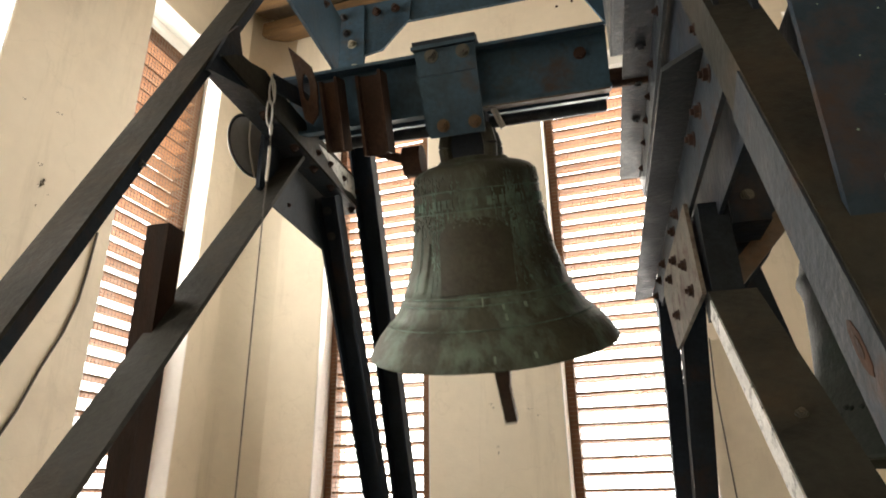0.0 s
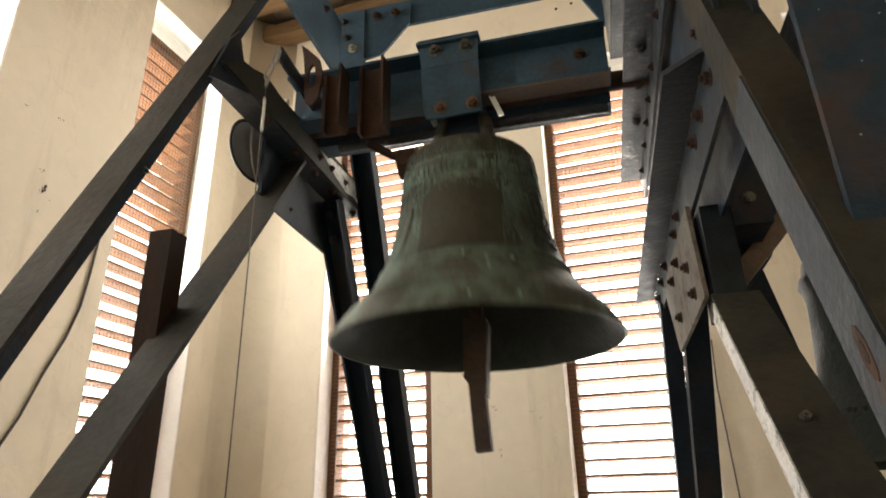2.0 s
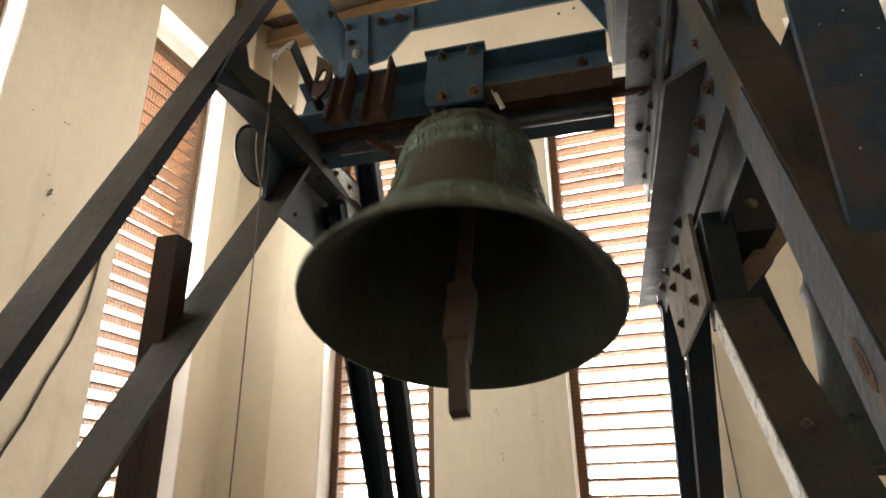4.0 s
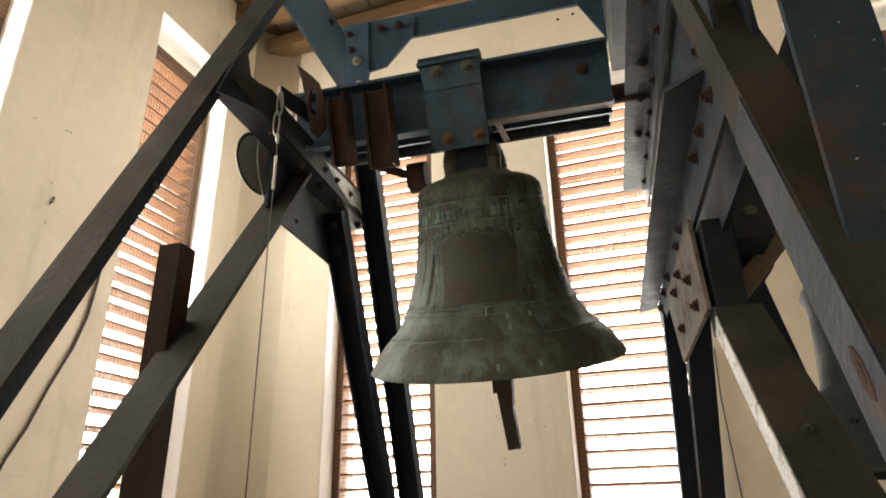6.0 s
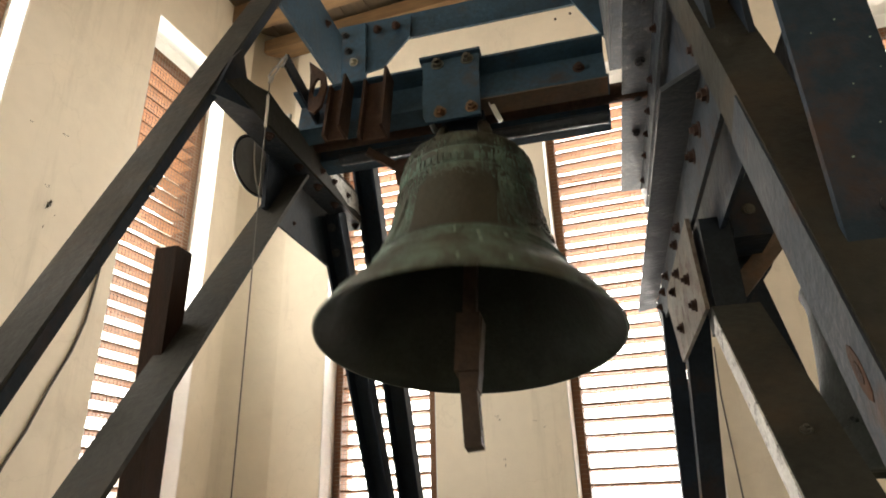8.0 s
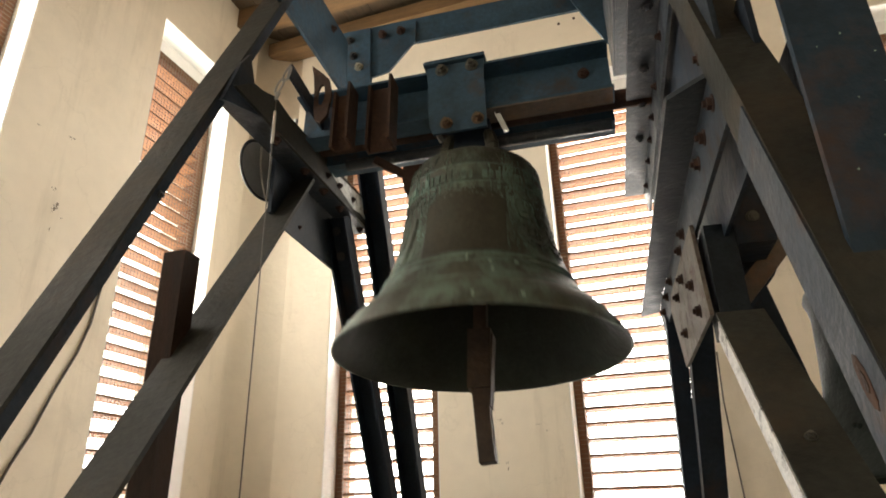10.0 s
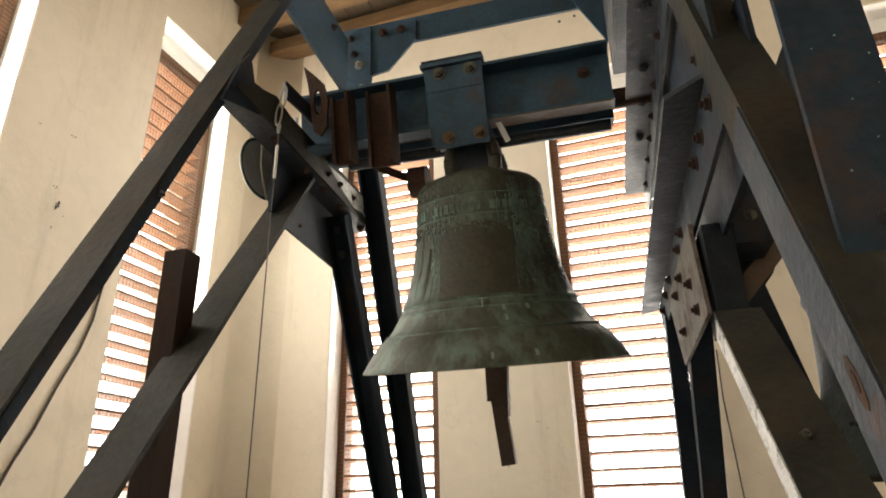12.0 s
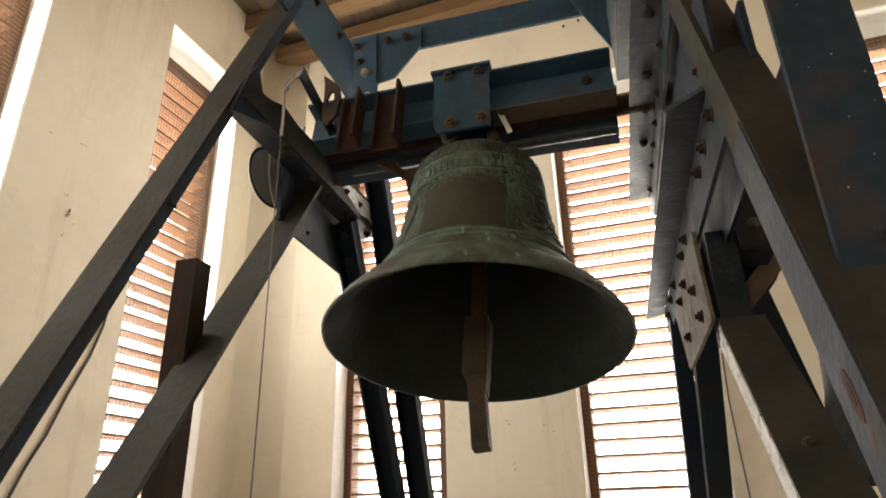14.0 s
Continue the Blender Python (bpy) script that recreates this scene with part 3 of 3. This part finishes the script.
def signal_horn():
    """Round grey dish with its cable, hung beside the bearing beam."""
    t = thing("round_horn", F @ pose(-1.17, 1.75, 2.79), "round grey metal horn with a white cable", "horn")
    bm = bmesh.new()
    prof = [(0.0, 0.0), (0.05, -0.002), (0.085, 0.004), (0.105, 0.016), (0.112, 0.022), (0.112, 0.030), (0.102, 0.030), (0.08, 0.020), (0.0, 0.014)]
    lathe(bm, prof, 48)
    rot = Euler((0, radians(90), radians(-8))).to_matrix().to_4x4()
    part("dish", bm, GALV, t, m=rot)
    bm = bmesh.new()
    lathe(bm, [(0.106, 0.030), (0.113, 0.034), (0.118, 0.030), (0.113, 0.024), (0.106, 0.030)], 48)
    part("rim", bm, GREYBLUE, t, m=rot)
    block("bracket", (0.085, -0.03, -0.19), (0.10, 0.085, 0.06), DARKBLUE, t)
    tube("cable", [(0.03, -0.02, 0.11), (0.03, -0.015, 0.02), (0.035, 0.0, -0.05), (0.04, 0.03, -0.11), (0.05, 0.07, -0.15)], 0.004, WHITECABLE, parent=t)


def second_bell():
    t = thing("bell", F @ pose(0.88, 1.85, 0), "dark bronze church bell in the next bay with a decorated rim", "bell", "bells in the frame")
    bm = bmesh.new()
    prof = [(0.0, 2.30), (0.15, 2.29), (0.26, 2.25), (0.292, 2.21), (0.300, 2.17), (0.308, 2.165), (0.312, 2.15), (0.304, 2.13), (0.300, 2.10), (0.306, 2.0), (0.315, 1.9), (0.332, 1.82),
            (0.338, 1.815), (0.342, 1.80), (0.350, 1.795), (0.372, 1.75), (0.40, 1.71), (0.43, 1.675), (0.436, 1.665), (0.425, 1.66), (0.38, 1.70), (0.30, 1.82), (0.27, 2.0), (0.26, 2.2), (0.0, 2.24)]
    lathe(bm, prof, 72)
    part("bell_body", bm, DARKSHADEBRONZE, t)
    bm = bmesh.new()
    rnd = random.Random(5)
    for k in range(40):
        a = math.pi * 0.9 + k * 0.04
        r = 0.353
        c = Vector((r * math.cos(a), r * math.sin(a), 1.772 + rnd.uniform(-0.012, 0.012)))
        cyl(bm, c * 1.0, c + Vector((math.cos(a), math.sin(a), 0)) * 0.012, 0.008, 0.004, 6)
    tagged(part("ornament_band", bm, DARKSHADEBRONZE, t), kind="stuff")
    block("headstock", (-0.42, -0.10, 2.36), (0.42, 0.10, 2.60), DARKBLUE, t)
    block("hanger", (-0.06, -0.06, 2.28), (0.06, 0.06, 2.37), DARKBLUE, t)
    bm = bmesh.new()
    cyl(bm, (-0.52, 0, 2.45), (0.5, 0, 2.45), 0.03)
    part("axle", bm, RUST, t)


def second_bearing():
    t = thing("bearing", F, "rusty bearing block and strut of the neighbouring bell", "bearing")
    block("housing", (0.36, 1.55, 2.22), (0.45, 1.70, 2.40), DARKBLUE, t)
    block("cap", (0.37, 1.58, 2.40), (0.43, 1.68, 2.43), RUST, t)
    flat("back_plate", [(0.335, 2.06), (0.40, 2.10), (0.475, 2.19), (0.53, 2.30), (0.53, 2.36), (0.45, 2.39), (0.40, 2.44), (0.335, 2.44)], "v", 1.735, 1.75, DARKBLUE, t)
    flat("strut", [(0.375, 2.165), (0.515, 2.315), (0.524, 2.25), (0.385, 2.10)], "v", 1.69, 1.72, RUSTYGREY, t, "rusty brown flat strut")
    block("packing", (0.275, 1.50, 1.99), (0.345, 1.62, 2.26), DUSTYDARKSHADE, t)
    hexbolt(t, (0.405, 1.55, 2.29), (0, -1, -0.3), 0.012, STEELNUT)
    hexbolt(t, (0.43, 1.55, 2.43), (0, -1, 0), 0.012, DARKBOLT)
    steel("brace", (0.385, 1.80, 2.20), (0.575, 2.00, 1.55), rect(0.02, 0.075), (0, 1, 0), DARKBLUE, t)
    block("arm", (0.40, 1.0, 2.30), (0.47, 1.30, 2.42), DARKBLUE, t)


timber_post()
signal_horn()
second_bell()
second_bearing()

# ---- the swinging bell ----
OUTER = [(0.0, -0.205), (0.100, -0.206), (0.122, -0.211), (0.130, -0.222), (0.172, -0.233), (0.202, -0.246), (0.216, -0.258), (0.222, -0.274), (0.225, -0.300), (0.2275, -0.324), (0.2305, -0.326), (0.2305, -0.330),
         (0.2285, -0.333), (0.2335, -0.394), (0.2365, -0.396), (0.2365, -0.400), (0.2345, -0.403), (0.239, -0.430), (0.247, -0.480), (0.257, -0.530), (0.266, -0.570), (0.279, -0.610), (0.293, -0.650), (0.3015, -0.673),
         (0.3065, -0.675), (0.3085, -0.681), (0.3065, -0.687), (0.313, -0.700), (0.318, -0.703), (0.318, -0.708), (0.327, -0.722), (0.345, -0.750), (0.359, -0.767), (0.366, -0.769), (0.371, -0.775), (0.374, -0.781), (0.381, -0.784),
         (0.406, -0.811), (0.4275, -0.840), (0.446, -0.870), (0.4555, -0.885)]
INNER = [(0.4545, -0.8885), (0.4480, -0.8885), (0.418, -0.868), (0.396, -0.846), (0.380, -0.815), (0.335, -0.745), (0.290, -0.670), (0.255, -0.580), (0.228, -0.470), (0.208, -0.340), (0.190, -0.290), (0.10, -0.268), (0.0, -0.265)]
PROFILE = OUTER + INNER


def radius(z):
    for (r0, z0), (r1, z1) in zip(OUTER[3:], OUTER[4:]):
        if z1 <= z <= z0:
            return r0 + (r1 - r0) * (z0 - z) / max(1e-6, z0 - z1)
    return 0.2


def relief(bm, ang, z, w, h, depth=0.004, skew=0.0):
    """A small raised bar that follows the bell's skin; ang from the front, in radians to the bell's own right."""
    vs = []
    for out in (-0.004, depth):
        for da, dz in ((-w / 2, -h / 2), (w / 2, -h / 2), (w / 2, h / 2), (-w / 2, h / 2)):
            r = radius(z + dz) + out
            a = ang + (da + skew * dz) / max(0.1, radius(z)) - math.pi / 2
            vs.append(bm.verts.new((r * math.cos(a), r * math.sin(a), z + dz)))
    for q in ((4, 5, 6, 7), (0, 1, 5, 4), (1, 2, 6, 5), (2, 3, 7, 6), (3, 0, 4, 7)):
        bm.faces.new([vs[i] for i in q])


def bell():
    b = thing("bell", F @ pose(BELL_U, AXIS_V, AXIS_Z), "green-patinated bronze church bell on a blue steel headstock", "bell", "bells in the frame")
    bm = bmesh.new()
    lathe(bm, PROFILE, 128)
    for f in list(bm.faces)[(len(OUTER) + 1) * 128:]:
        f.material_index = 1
    body = part("bell_body", bm, (BRONZE, DARKSHADEBRONZE), b)
    rnd = random.Random(11)
    # ornament frieze of many small raised scrolls, above and below the inscription band
    bm = bmesh.new()
    for k in range(330):
        relief(bm, rnd.uniform(-2.2, 2.2), rnd.uniform(-0.318, -0.268), rnd.uniform(0.004, 0.012), rnd.uniform(0.004, 0.012), 0.003, rnd.uniform(-1, 1))
    for k in range(300):
        a = rnd.uniform(-2.2, 2.2)
        lobe = 0.030 + 0.022 * abs(math.sin(a * 4.2))
        relief(bm, a, -0.405 - rnd.uniform(0, lobe), rnd.uniform(0.004, 0.011), rnd.uniform(0.004, 0.011), 0.003, rnd.uniform(-1, 1))
    tagged(part("ornament_frieze", bm, BRONZE, body), kind="stuff")
    # inscription: plain raised bars
    for k in range(34):
        a = -1.55 + k * 0.094
        if k in (9, 10, 19, 26):
            continue
        bm = bmesh.new()
        relief(bm, a, -0.371, 0.016 if k % 3 else 0.010, 0.030, 0.0035, 0.0)
        part("inscription_bar", bm, LINEPATINA, body)
    # smooth brown panel with a pointed top
    bm = bmesh.new()
    n, rows = 14, [(-0.668, 1.0), (-0.60, 1.0), (-0.52, 1.0), (-0.465, 0.96), (-0.440, 0.72), (-0.422, 0.30)]
    grid = []
    for z, f in rows:
        line = []
        for i in range(n + 1):
            a = 0.06 + (i / n - 0.5) * 1.02 * f * 0.240 / radius(z) * (1 + 0.15 * (-0.4 - z)) - math.pi / 2
            r = radius(z) + 0.0025
            line.append(bm.verts.new((r * math.cos(a), r * math.sin(a), z)))
        grid.append(line)
    for p, q in zip(grid, grid[1:]):
        for i in range(n):
            bm.faces.new((p[i], p[i + 1], q[i + 1], q[i])).smooth = True
    part("plain_panel", bm, BRONZE_PLAIN, body, "smooth brown bronze panel with a pointed top")
    # small relief, a plain tall shape, and a larger ornament field
    bm = bmesh.new()
    cols = []
    for z, w, o in ((-0.495, 0.004, 0.02), (-0.502, 0.014, 0.02), (-0.514, 0.016, 0.02), (-0.524, 0.009, 0.015), (-0.534, 0.024, 0.01), (-0.556, 0.028, 0.0), (-0.58, 0.022, 0.0), (-0.61, 0.030, -0.012), (-0.648, 0.036, -0.024), (-0.660, 0.034, -0.024)):
        line = []
        for k in range(5):
            a = -0.63 + o + (k / 4 - 0.5) * w / radius(z) - math.pi / 2
            r = radius(z) + (0.006 if 0 < k < 4 else -0.002)
            line.append(bm.verts.new((r * math.cos(a), r * math.sin(a), z)))
        cols.append(line)
    for p, q in zip(cols, cols[1:]):
        for k in range(4):
            bm.faces.new((p[k], p[k + 1], q[k + 1], q[k])).smooth = True
    part("relief_shape", bm, BRONZE, body, "small plain raised shape")
    bm = bmesh.new()
    for k in range(130):
        relief(bm, rnd.uniform(0.72, 1.40), rnd.uniform(-0.63, -0.44), rnd.uniform(0.005, 0.02), rnd.uniform(0.005, 0.02), 0.005, rnd.uniform(-1, 1))
    tagged(part("ornament_field", bm, BRONZE, body), kind="stuff")
    for a, z, w, h in ((0.10, -0.694, 0.005, 0.03), (0.30, -0.715, 0.008, 0.016), (0.31, -0.745, 0.009, 0.018), (0.53, -0.715, 0.010, 0.016), (0.16, -0.855, 0.008, 0.02), (0.45, -0.855, 0.009, 0.018)):
        bm = bmesh.new()
        relief(bm, a, z, w, h, 0.004)
        part("chip", bm, PATINA, body, "pale green chip")
    block("crown_block", (-0.075, -0.085, -0.212), (0.075, 0.085, -0.055), DARKBLUE, b)
    for z in (-0.328, -0.398, -0.681, -0.7055, -0.775):
        bm = bmesh.new()
        r = radius(z)
        lathe(bm, [(r - 0.001, z + 0.0028), (r + 0.0022, z), (r - 0.001, z - 0.0028)], 96)
        part("moulding", bm, LINEPATINA, body, "worn green moulding line")
    bm = bmesh.new()
    for k in range(64):
        a = rnd.choice((rnd.gauss(0.66, 0.08), rnd.gauss(0.66, 0.08), rnd.gauss(1.0, 0.14), rnd.gauss(-0.45, 0.25), rnd.uniform(-1.2, 1.4)))
        z, end = rnd.uniform(-0.42, -0.27), rnd.uniform(-0.67, -0.42)
        while z > end:
            h = rnd.uniform(0.008, 0.022)
            relief(bm, a, z - h / 2, rnd.uniform(0.002, 0.006), h, 0.0012, rnd.uniform(-0.3, 0.3))
            a += rnd.uniform(-0.012, 0.012)
            z -= h * rnd.uniform(0.9, 1.6)
    tagged(part("patina_drip", bm, LINEPATINA, body, "pale green drip stains"), kind="stuff")
    # crown loops
    for a in range(4):
        bm = bmesh.new()
        an = a * math.pi / 2 + math.pi / 4
        pts = [(0.11, -0.215), (0.115, -0.17), (0.10, -0.12), (0.065, -0.085), (0.02, -0.08)]
        for (r0, z0), (r1, z1) in zip(pts, pts[1:]):
            cyl(bm, (r0 * math.cos(an), r0 * math.sin(an), z0), (r1 * math.cos(an), r1 * math.sin(an), z1), 0.024, n=10)
        part("crown_loop", bm, BRONZE_PLAIN, b)
    # headstock: two channels, webs inside, flanges out
    for s in (-1, 1):
        o = [(0.0, 0.05), (0.212, 0.05), (0.212, 0.135), (0.201, 0.135), (0.197, 0.06), (0.015, 0.06), (0.012, 0.135), (0.0, 0.135)]
        bm = bmesh.new()
        ring = [[bm.verts.new((u, s * v, z - 0.05)) for z, v in o] for u in (-0.66, 0.505)]
        for i in range(8):
            bm.faces.new((ring[0][i], ring[0][(i + 1) % 8], ring[1][(i + 1) % 8], ring[1][i]))
        bm.faces.new(ring[0])
        bm.faces.new(ring[1][::-1])
        part("headstock_channel", bevelled(bm, 0.003), BLUE, b)
    block("headstock_rust", (0.05, -0.136, -0.056), (0.50, -0.055, -0.0505), RUSTYGREY, b, "rusty lower flange", 0.002)
    hexbolt(b, (0.415, -0.06, 0.09), (0, -1, 0), 0.016)
    # clamp plates in front and behind, with a ledge on top
    for s in (-1, 1):
        lo, hi = sorted((s * 0.138, s * 0.150))
        flat("clamp_plate", [(-0.132, 0.075), (0.075, 0.075), (0.078, -0.135), (-0.112, -0.135), (-0.126, -0.10)], "v", lo, hi, BLUE, b)
        flat("clamp_plate", [(-0.138, 0.166), (0.076, 0.166), (0.073, 0.078), (-0.130, 0.078)], "v", *sorted((s * 0.139, s * 0.148)), BLUE, b)
        block("clamp_ledge", (-0.145, min(s * 0.08, s * 0.165), 0.168), (0.08, max(s * 0.08, s * 0.165), 0.180), BLUE, b)
        block("clamp_ledge", (-0.142, min(s * 0.10, s * 0.15), 0.181), (0.078, max(s * 0.10, s * 0.15), 0.198), DARKBLUE, b)
        for u in (-0.079, 0.031):
            hexbolt(b, (u, s * 0.148, 0.143), (0, s, 0), 0.018, STEELNUT)
            hexbolt(b, (u + 0.016, s * 0.150, -0.098), (0, s, 0), 0.017, RUSTNUT)
    for u in (-0.13, 0.10):
        steel("hanger_clip", (u, -0.10, -0.058), (u + 0.026, -0.08, -0.125), [(0, 0), (0.018, 0), (0.018, 0.004), (0.004, 0.004), (0.004, 0.026), (0, 0.026)], (1, 0, 0), GALV, b, "small galvanised clip")
    bm = bmesh.new()
    cyl(bm, (-0.76, 0, 0), (0.66, 0, 0), 0.034)
    part("axle", bm, RUST, b)
    bm = bmesh.new()
    cyl(bm, (-0.50, 0.02, -0.085), (0.49, 0.02, -0.085), 0.022)
    part("tie_rod", bm, DUSTYBLUE, b, "dusty grey tie rod")
    # rusty brackets at the rope end
    for u0, u1, z0 in ((-0.488, -0.405, -0.135), (-0.352, -0.248, -0.165)):
        bm = bmesh.new()
        prism(bm, [(u0, -0.02), (u1, -0.02), (u1, -0.10), (u1 - 0.010, -0.10), (u1 - 0.010, -0.03), (u0 + 0.010, -0.03), (u0 + 0.010, -0.06), (u0, -0.06)], (0, -0.115, z0), (0, -0.115, 0.115), (1, 0, 0))
        part("rope_bracket", bevelled(bm, 0.003), RUST, b, "rusty folded iron bracket")
    # rope lever: plate with a slot, and a bar reaching to the front
    bm = bmesh.new()
    cu, cz = -0.531, 0.10
    ring = [(-0.580, 0.25), (-0.568, 0.19), (-0.560, 0.12), (-0.557, 0.05), (-0.550, -0.01), (-0.525, -0.03), (-0.500, 0.0), (-0.490, 0.10), (-0.505, 0.17), (-0.540, 0.21)]
    hole = [(cu + 0.015 * math.cos(k * math.tau / 10), cz + 0.05 * math.sin(k * math.tau / 10)) for k in range(10)]
    turn_of = lambda p: math.atan2((p[1] - cz) * 0.35, p[0] - cu)
    ring, hole = sorted(ring, key=turn_of), sorted(hole, key=turn_of)
    layers = [([bm.verts.new((p[0], v, p[1])) for p in ring], [bm.verts.new((p[0], v, p[1])) for p in hole]) for v in (-0.190, -0.178)]
    for i in range(10):
        j = (i + 1) % 10
        for rr, hh in layers:
            bm.faces.new((rr[i], rr[j], hh[j], hh[i]))
        for q in (0, 1):
            bm.faces.new((layers[0][q][i], layers[0][q][j], layers[1][q][j], layers[1][q][i]))
    part("lever_plate", bm, RUST, b, "rusty plate with an oval slot")
    steel("rope_lever", (-0.585, 0.03, 0.065), (-0.585, -0.338, 0.098), [(0, -0.03), (0.010, -0.03), (0.010, 0.03), (0, 0.03)], (1, 0, 0), DARKBLUE, b)
    steel("stop_bar", (-0.36, -0.06, -0.135), (-0.235, 0.03, -0.185), rect(0.028, 0.028, -0.014, -0.014), (1, 0, 1), RUST, b)
    bm = bmesh.new()
    cyl(bm, (-0.265, 0.04, -0.185), (-0.195, 0.04, -0.185), 0.058, n=24)
    part("stop_roller", bevelled(bm, 0.005), RUST, b)
    # shackle at the lever's tip: two long links, a pin and a wrapped eye
    for du, z0, z1 in ((0.004, 0.105, 0.015), (-0.004, 0.035, -0.055)):
        link = [(-0.580 + 0.011 * math.sin(k * math.tau / 12) + du, -0.345 - (0.11 - z0 - (z1 - z0) * (0.5 - 0.5 * math.cos(k * math.tau / 12))) * 0.32, z0 + (z1 - z0) * (0.5 - 0.5 * math.cos(k * math.tau / 12))) for k in range(13)]
        tube("shackle_link", link, 0.0032, GALV, parent=b)
    tube("shackle_pin", [(-0.583, -0.336, 0.125), (-0.577, -0.352, 0.045)], 0.004, GALV, parent=b)
    bm = bmesh.new()
    cyl(bm, (-0.580, -0.392, -0.050), (-0.580, -0.400, -0.082), 0.008, 0.005, 10)
    part("wrapped_eye", bm, GALV, b)
    # clapper, hung inside the crown
    cl = new("clapper")
    cl.parent = b
    cl.matrix_basis = pose(0.015, 0, -0.34)
    for x0, lo, x1, hi, w, d, nm in ((0, 0.06, -0.004, -0.50, 0.040, 0.030, "shaft"), (-0.004, -0.485, -0.006, -0.668, 0.070, 0.060, "hammer"), (-0.008, -0.650, 0.012, -0.874, 0.046, 0.044, "tail")):
        bm = bmesh.new()
        prism(bm, rect(w, d, -w / 2, -d / 2), (x0, 0, lo), (x1, 0, hi), (1, 0, 0))
        part(nm, bevelled(bm, 0.009, 2), CLAPPER, cl)
    bm = bmesh.new()
    prism(bm, rect(0.014, 0.050, -0.007, -0.025), (0.030, 0.002, -0.50), (0.018, 0.002, -0.72), (1, 0, 0))
    part("hammer_strap", bevelled(bm, 0.003), CLAPPER, cl)
    tagged(cl, "rusty brown iron clapper")
    return b, cl


BELL, CLAP = bell()

# rope: a stiff wire from the lever down to the floor, moving with the lever's tip
ROPE = tube("bell_rope", [(0, 0, 0), (0.002, 0, -0.06), (0, 0, -0.3), (0.002, 0.002, -1.2), (0, 0, -2.4)], 0.0019, CABLE, "thin wire rope hanging from the bell lever", "rope")


tube("rope_sleeve", [(0, 0, -0.05), (0.001, 0, -0.11), (0, 0, -0.17)], 0.005, WHITECABLE, "white sleeve on the wire", parent=ROPE)


# ---- cables and marks on the walls ----
def wall_cable(pts, label, r=0.006):
    return tube("wall_cable", pts, r, CABLE, label, "cable")


wall_cable([(-2.642, 2.27, 2.90), (-2.642, 2.258, 2.697), (-2.642, 2.240, 2.52), (-2.642, 2.195, 2.355), (-2.642, 2.117, 2.168), (-2.642, 2.049, 1.971), (-2.642, 1.985, 1.837), (-2.642, 1.935, 1.70), (-2.642, 1.85, 1.4)], "grey cable sagging along the plastered wall")
wall_cable([(0.30, 3.49, 2.35), (0.288, 3.488, 2.1), (0.30, 3.488, 1.57), (0.30, 3.488, 0.9)], "dark cable hanging beside the louvred window", 0.004)


STAIN = mat("wall_stain", (0.30, 0.255, 0.195), 0.9, var=0.35, scale=40, bump=0.2, spec=0.1)


def wall_marks():
    """Scuffs and dirt on the plaster, each an irregular thin patch."""
    rnd = random.Random(21)
    for side, spots in (("west", [(1.887, 3.105, 0.012, 0.008), (1.919, 3.027, 0.016, 0.022), (1.911, 2.999, 0.010, 0.012), (1.962, 2.978, 0.005, 0.006), (1.931, 3.412, 0.022, 0.006), (1.742, 3.382, 0.010, 0.005), (1.921, 2.899, 0.006, 0.012)]), ("north", [(-0.892, 2.080, 0.012, 0.005), (-0.861, 1.830, 0.006, 0.022), (-0.876, 2.061, 0.008, 0.006), (-0.669, 2.043, 0.016, 0.003), (-0.618, 2.008, 0.012, 0.004), (-0.744, 2.577, 0.006, 0.008)])):
        at = wall_frame(side)
        for a, z, w, h in spots:
            for k in range(4):
                bm = bmesh.new()
                ca, cz = a + rnd.uniform(-w, w), z + rnd.uniform(-h, h)
                f = rnd.uniform(0.25, 0.6)
                ring = [(ca + w * f * math.cos(q * math.tau / 9) * rnd.uniform(0.4, 1.2), cz + h * f * math.sin(q * math.tau / 9) * rnd.uniform(0.4, 1.2)) for q in range(9)]
                bm.faces.new([bm.verts.new(at(x, -0.0008, y)) for x, y in ring])
                bmesh.ops.solidify(bm, geom=list(bm.faces), thickness=0.0005)
                part("scuff", bm, STAIN, bpy.data.objects["wall_" + side], "small brown scuff")


wall_marks()


def swing(step=0.1):
    """The bell's angle as a damped pendulum, rows of seconds and radians; positive brings the mouth to the front."""
    w2, c1, c2 = 4.3248 ** 2, 0.05, 0.0565
    th, om, dt, out = -0.43078, -1.36904, 0.0025, []

    def acc(a, o):
        return -w2 * math.sin(a) - c1 * o - c2 * o * abs(o)
    for k in range(int(round(14.0 / dt)) + 1):
        if k % int(round(step / dt)) == 0:
            out.append((round(k * dt, 3), th))
        k1a = acc(th, om)
        k2o, k2a = om + dt / 2 * k1a, acc(th + dt / 2 * om, om + dt / 2 * k1a)
        th, om = th + dt * k2o, om + dt * k2a
    return out


def motions():
    angles = swing()
    walk(BELL, [(t, F @ pose(BELL_U, AXIS_V, AXIS_Z, -math.degrees(a))) for t, a in angles])
    # the clapper runs a little ahead of the bell at both ends
    walk(CLAP, [(t, pose(0.015, 0, -0.34, -float(np.interp(math.degrees(a), (-30, -25, -15, -8, 0, 12, 20, 29), (-8, -5, 2, 5, 5.5, 3.8, 3.5, 9))))) for t, a in angles])
    rope = []
    for t, a in angles:
        m = F @ pose(BELL_U, AXIS_V, AXIS_Z, -math.degrees(a))
        rope.append((t, Matrix.Translation(m @ Vector((-0.580, -0.399, -0.08)))))
    walk(ROPE, rope)


motions()
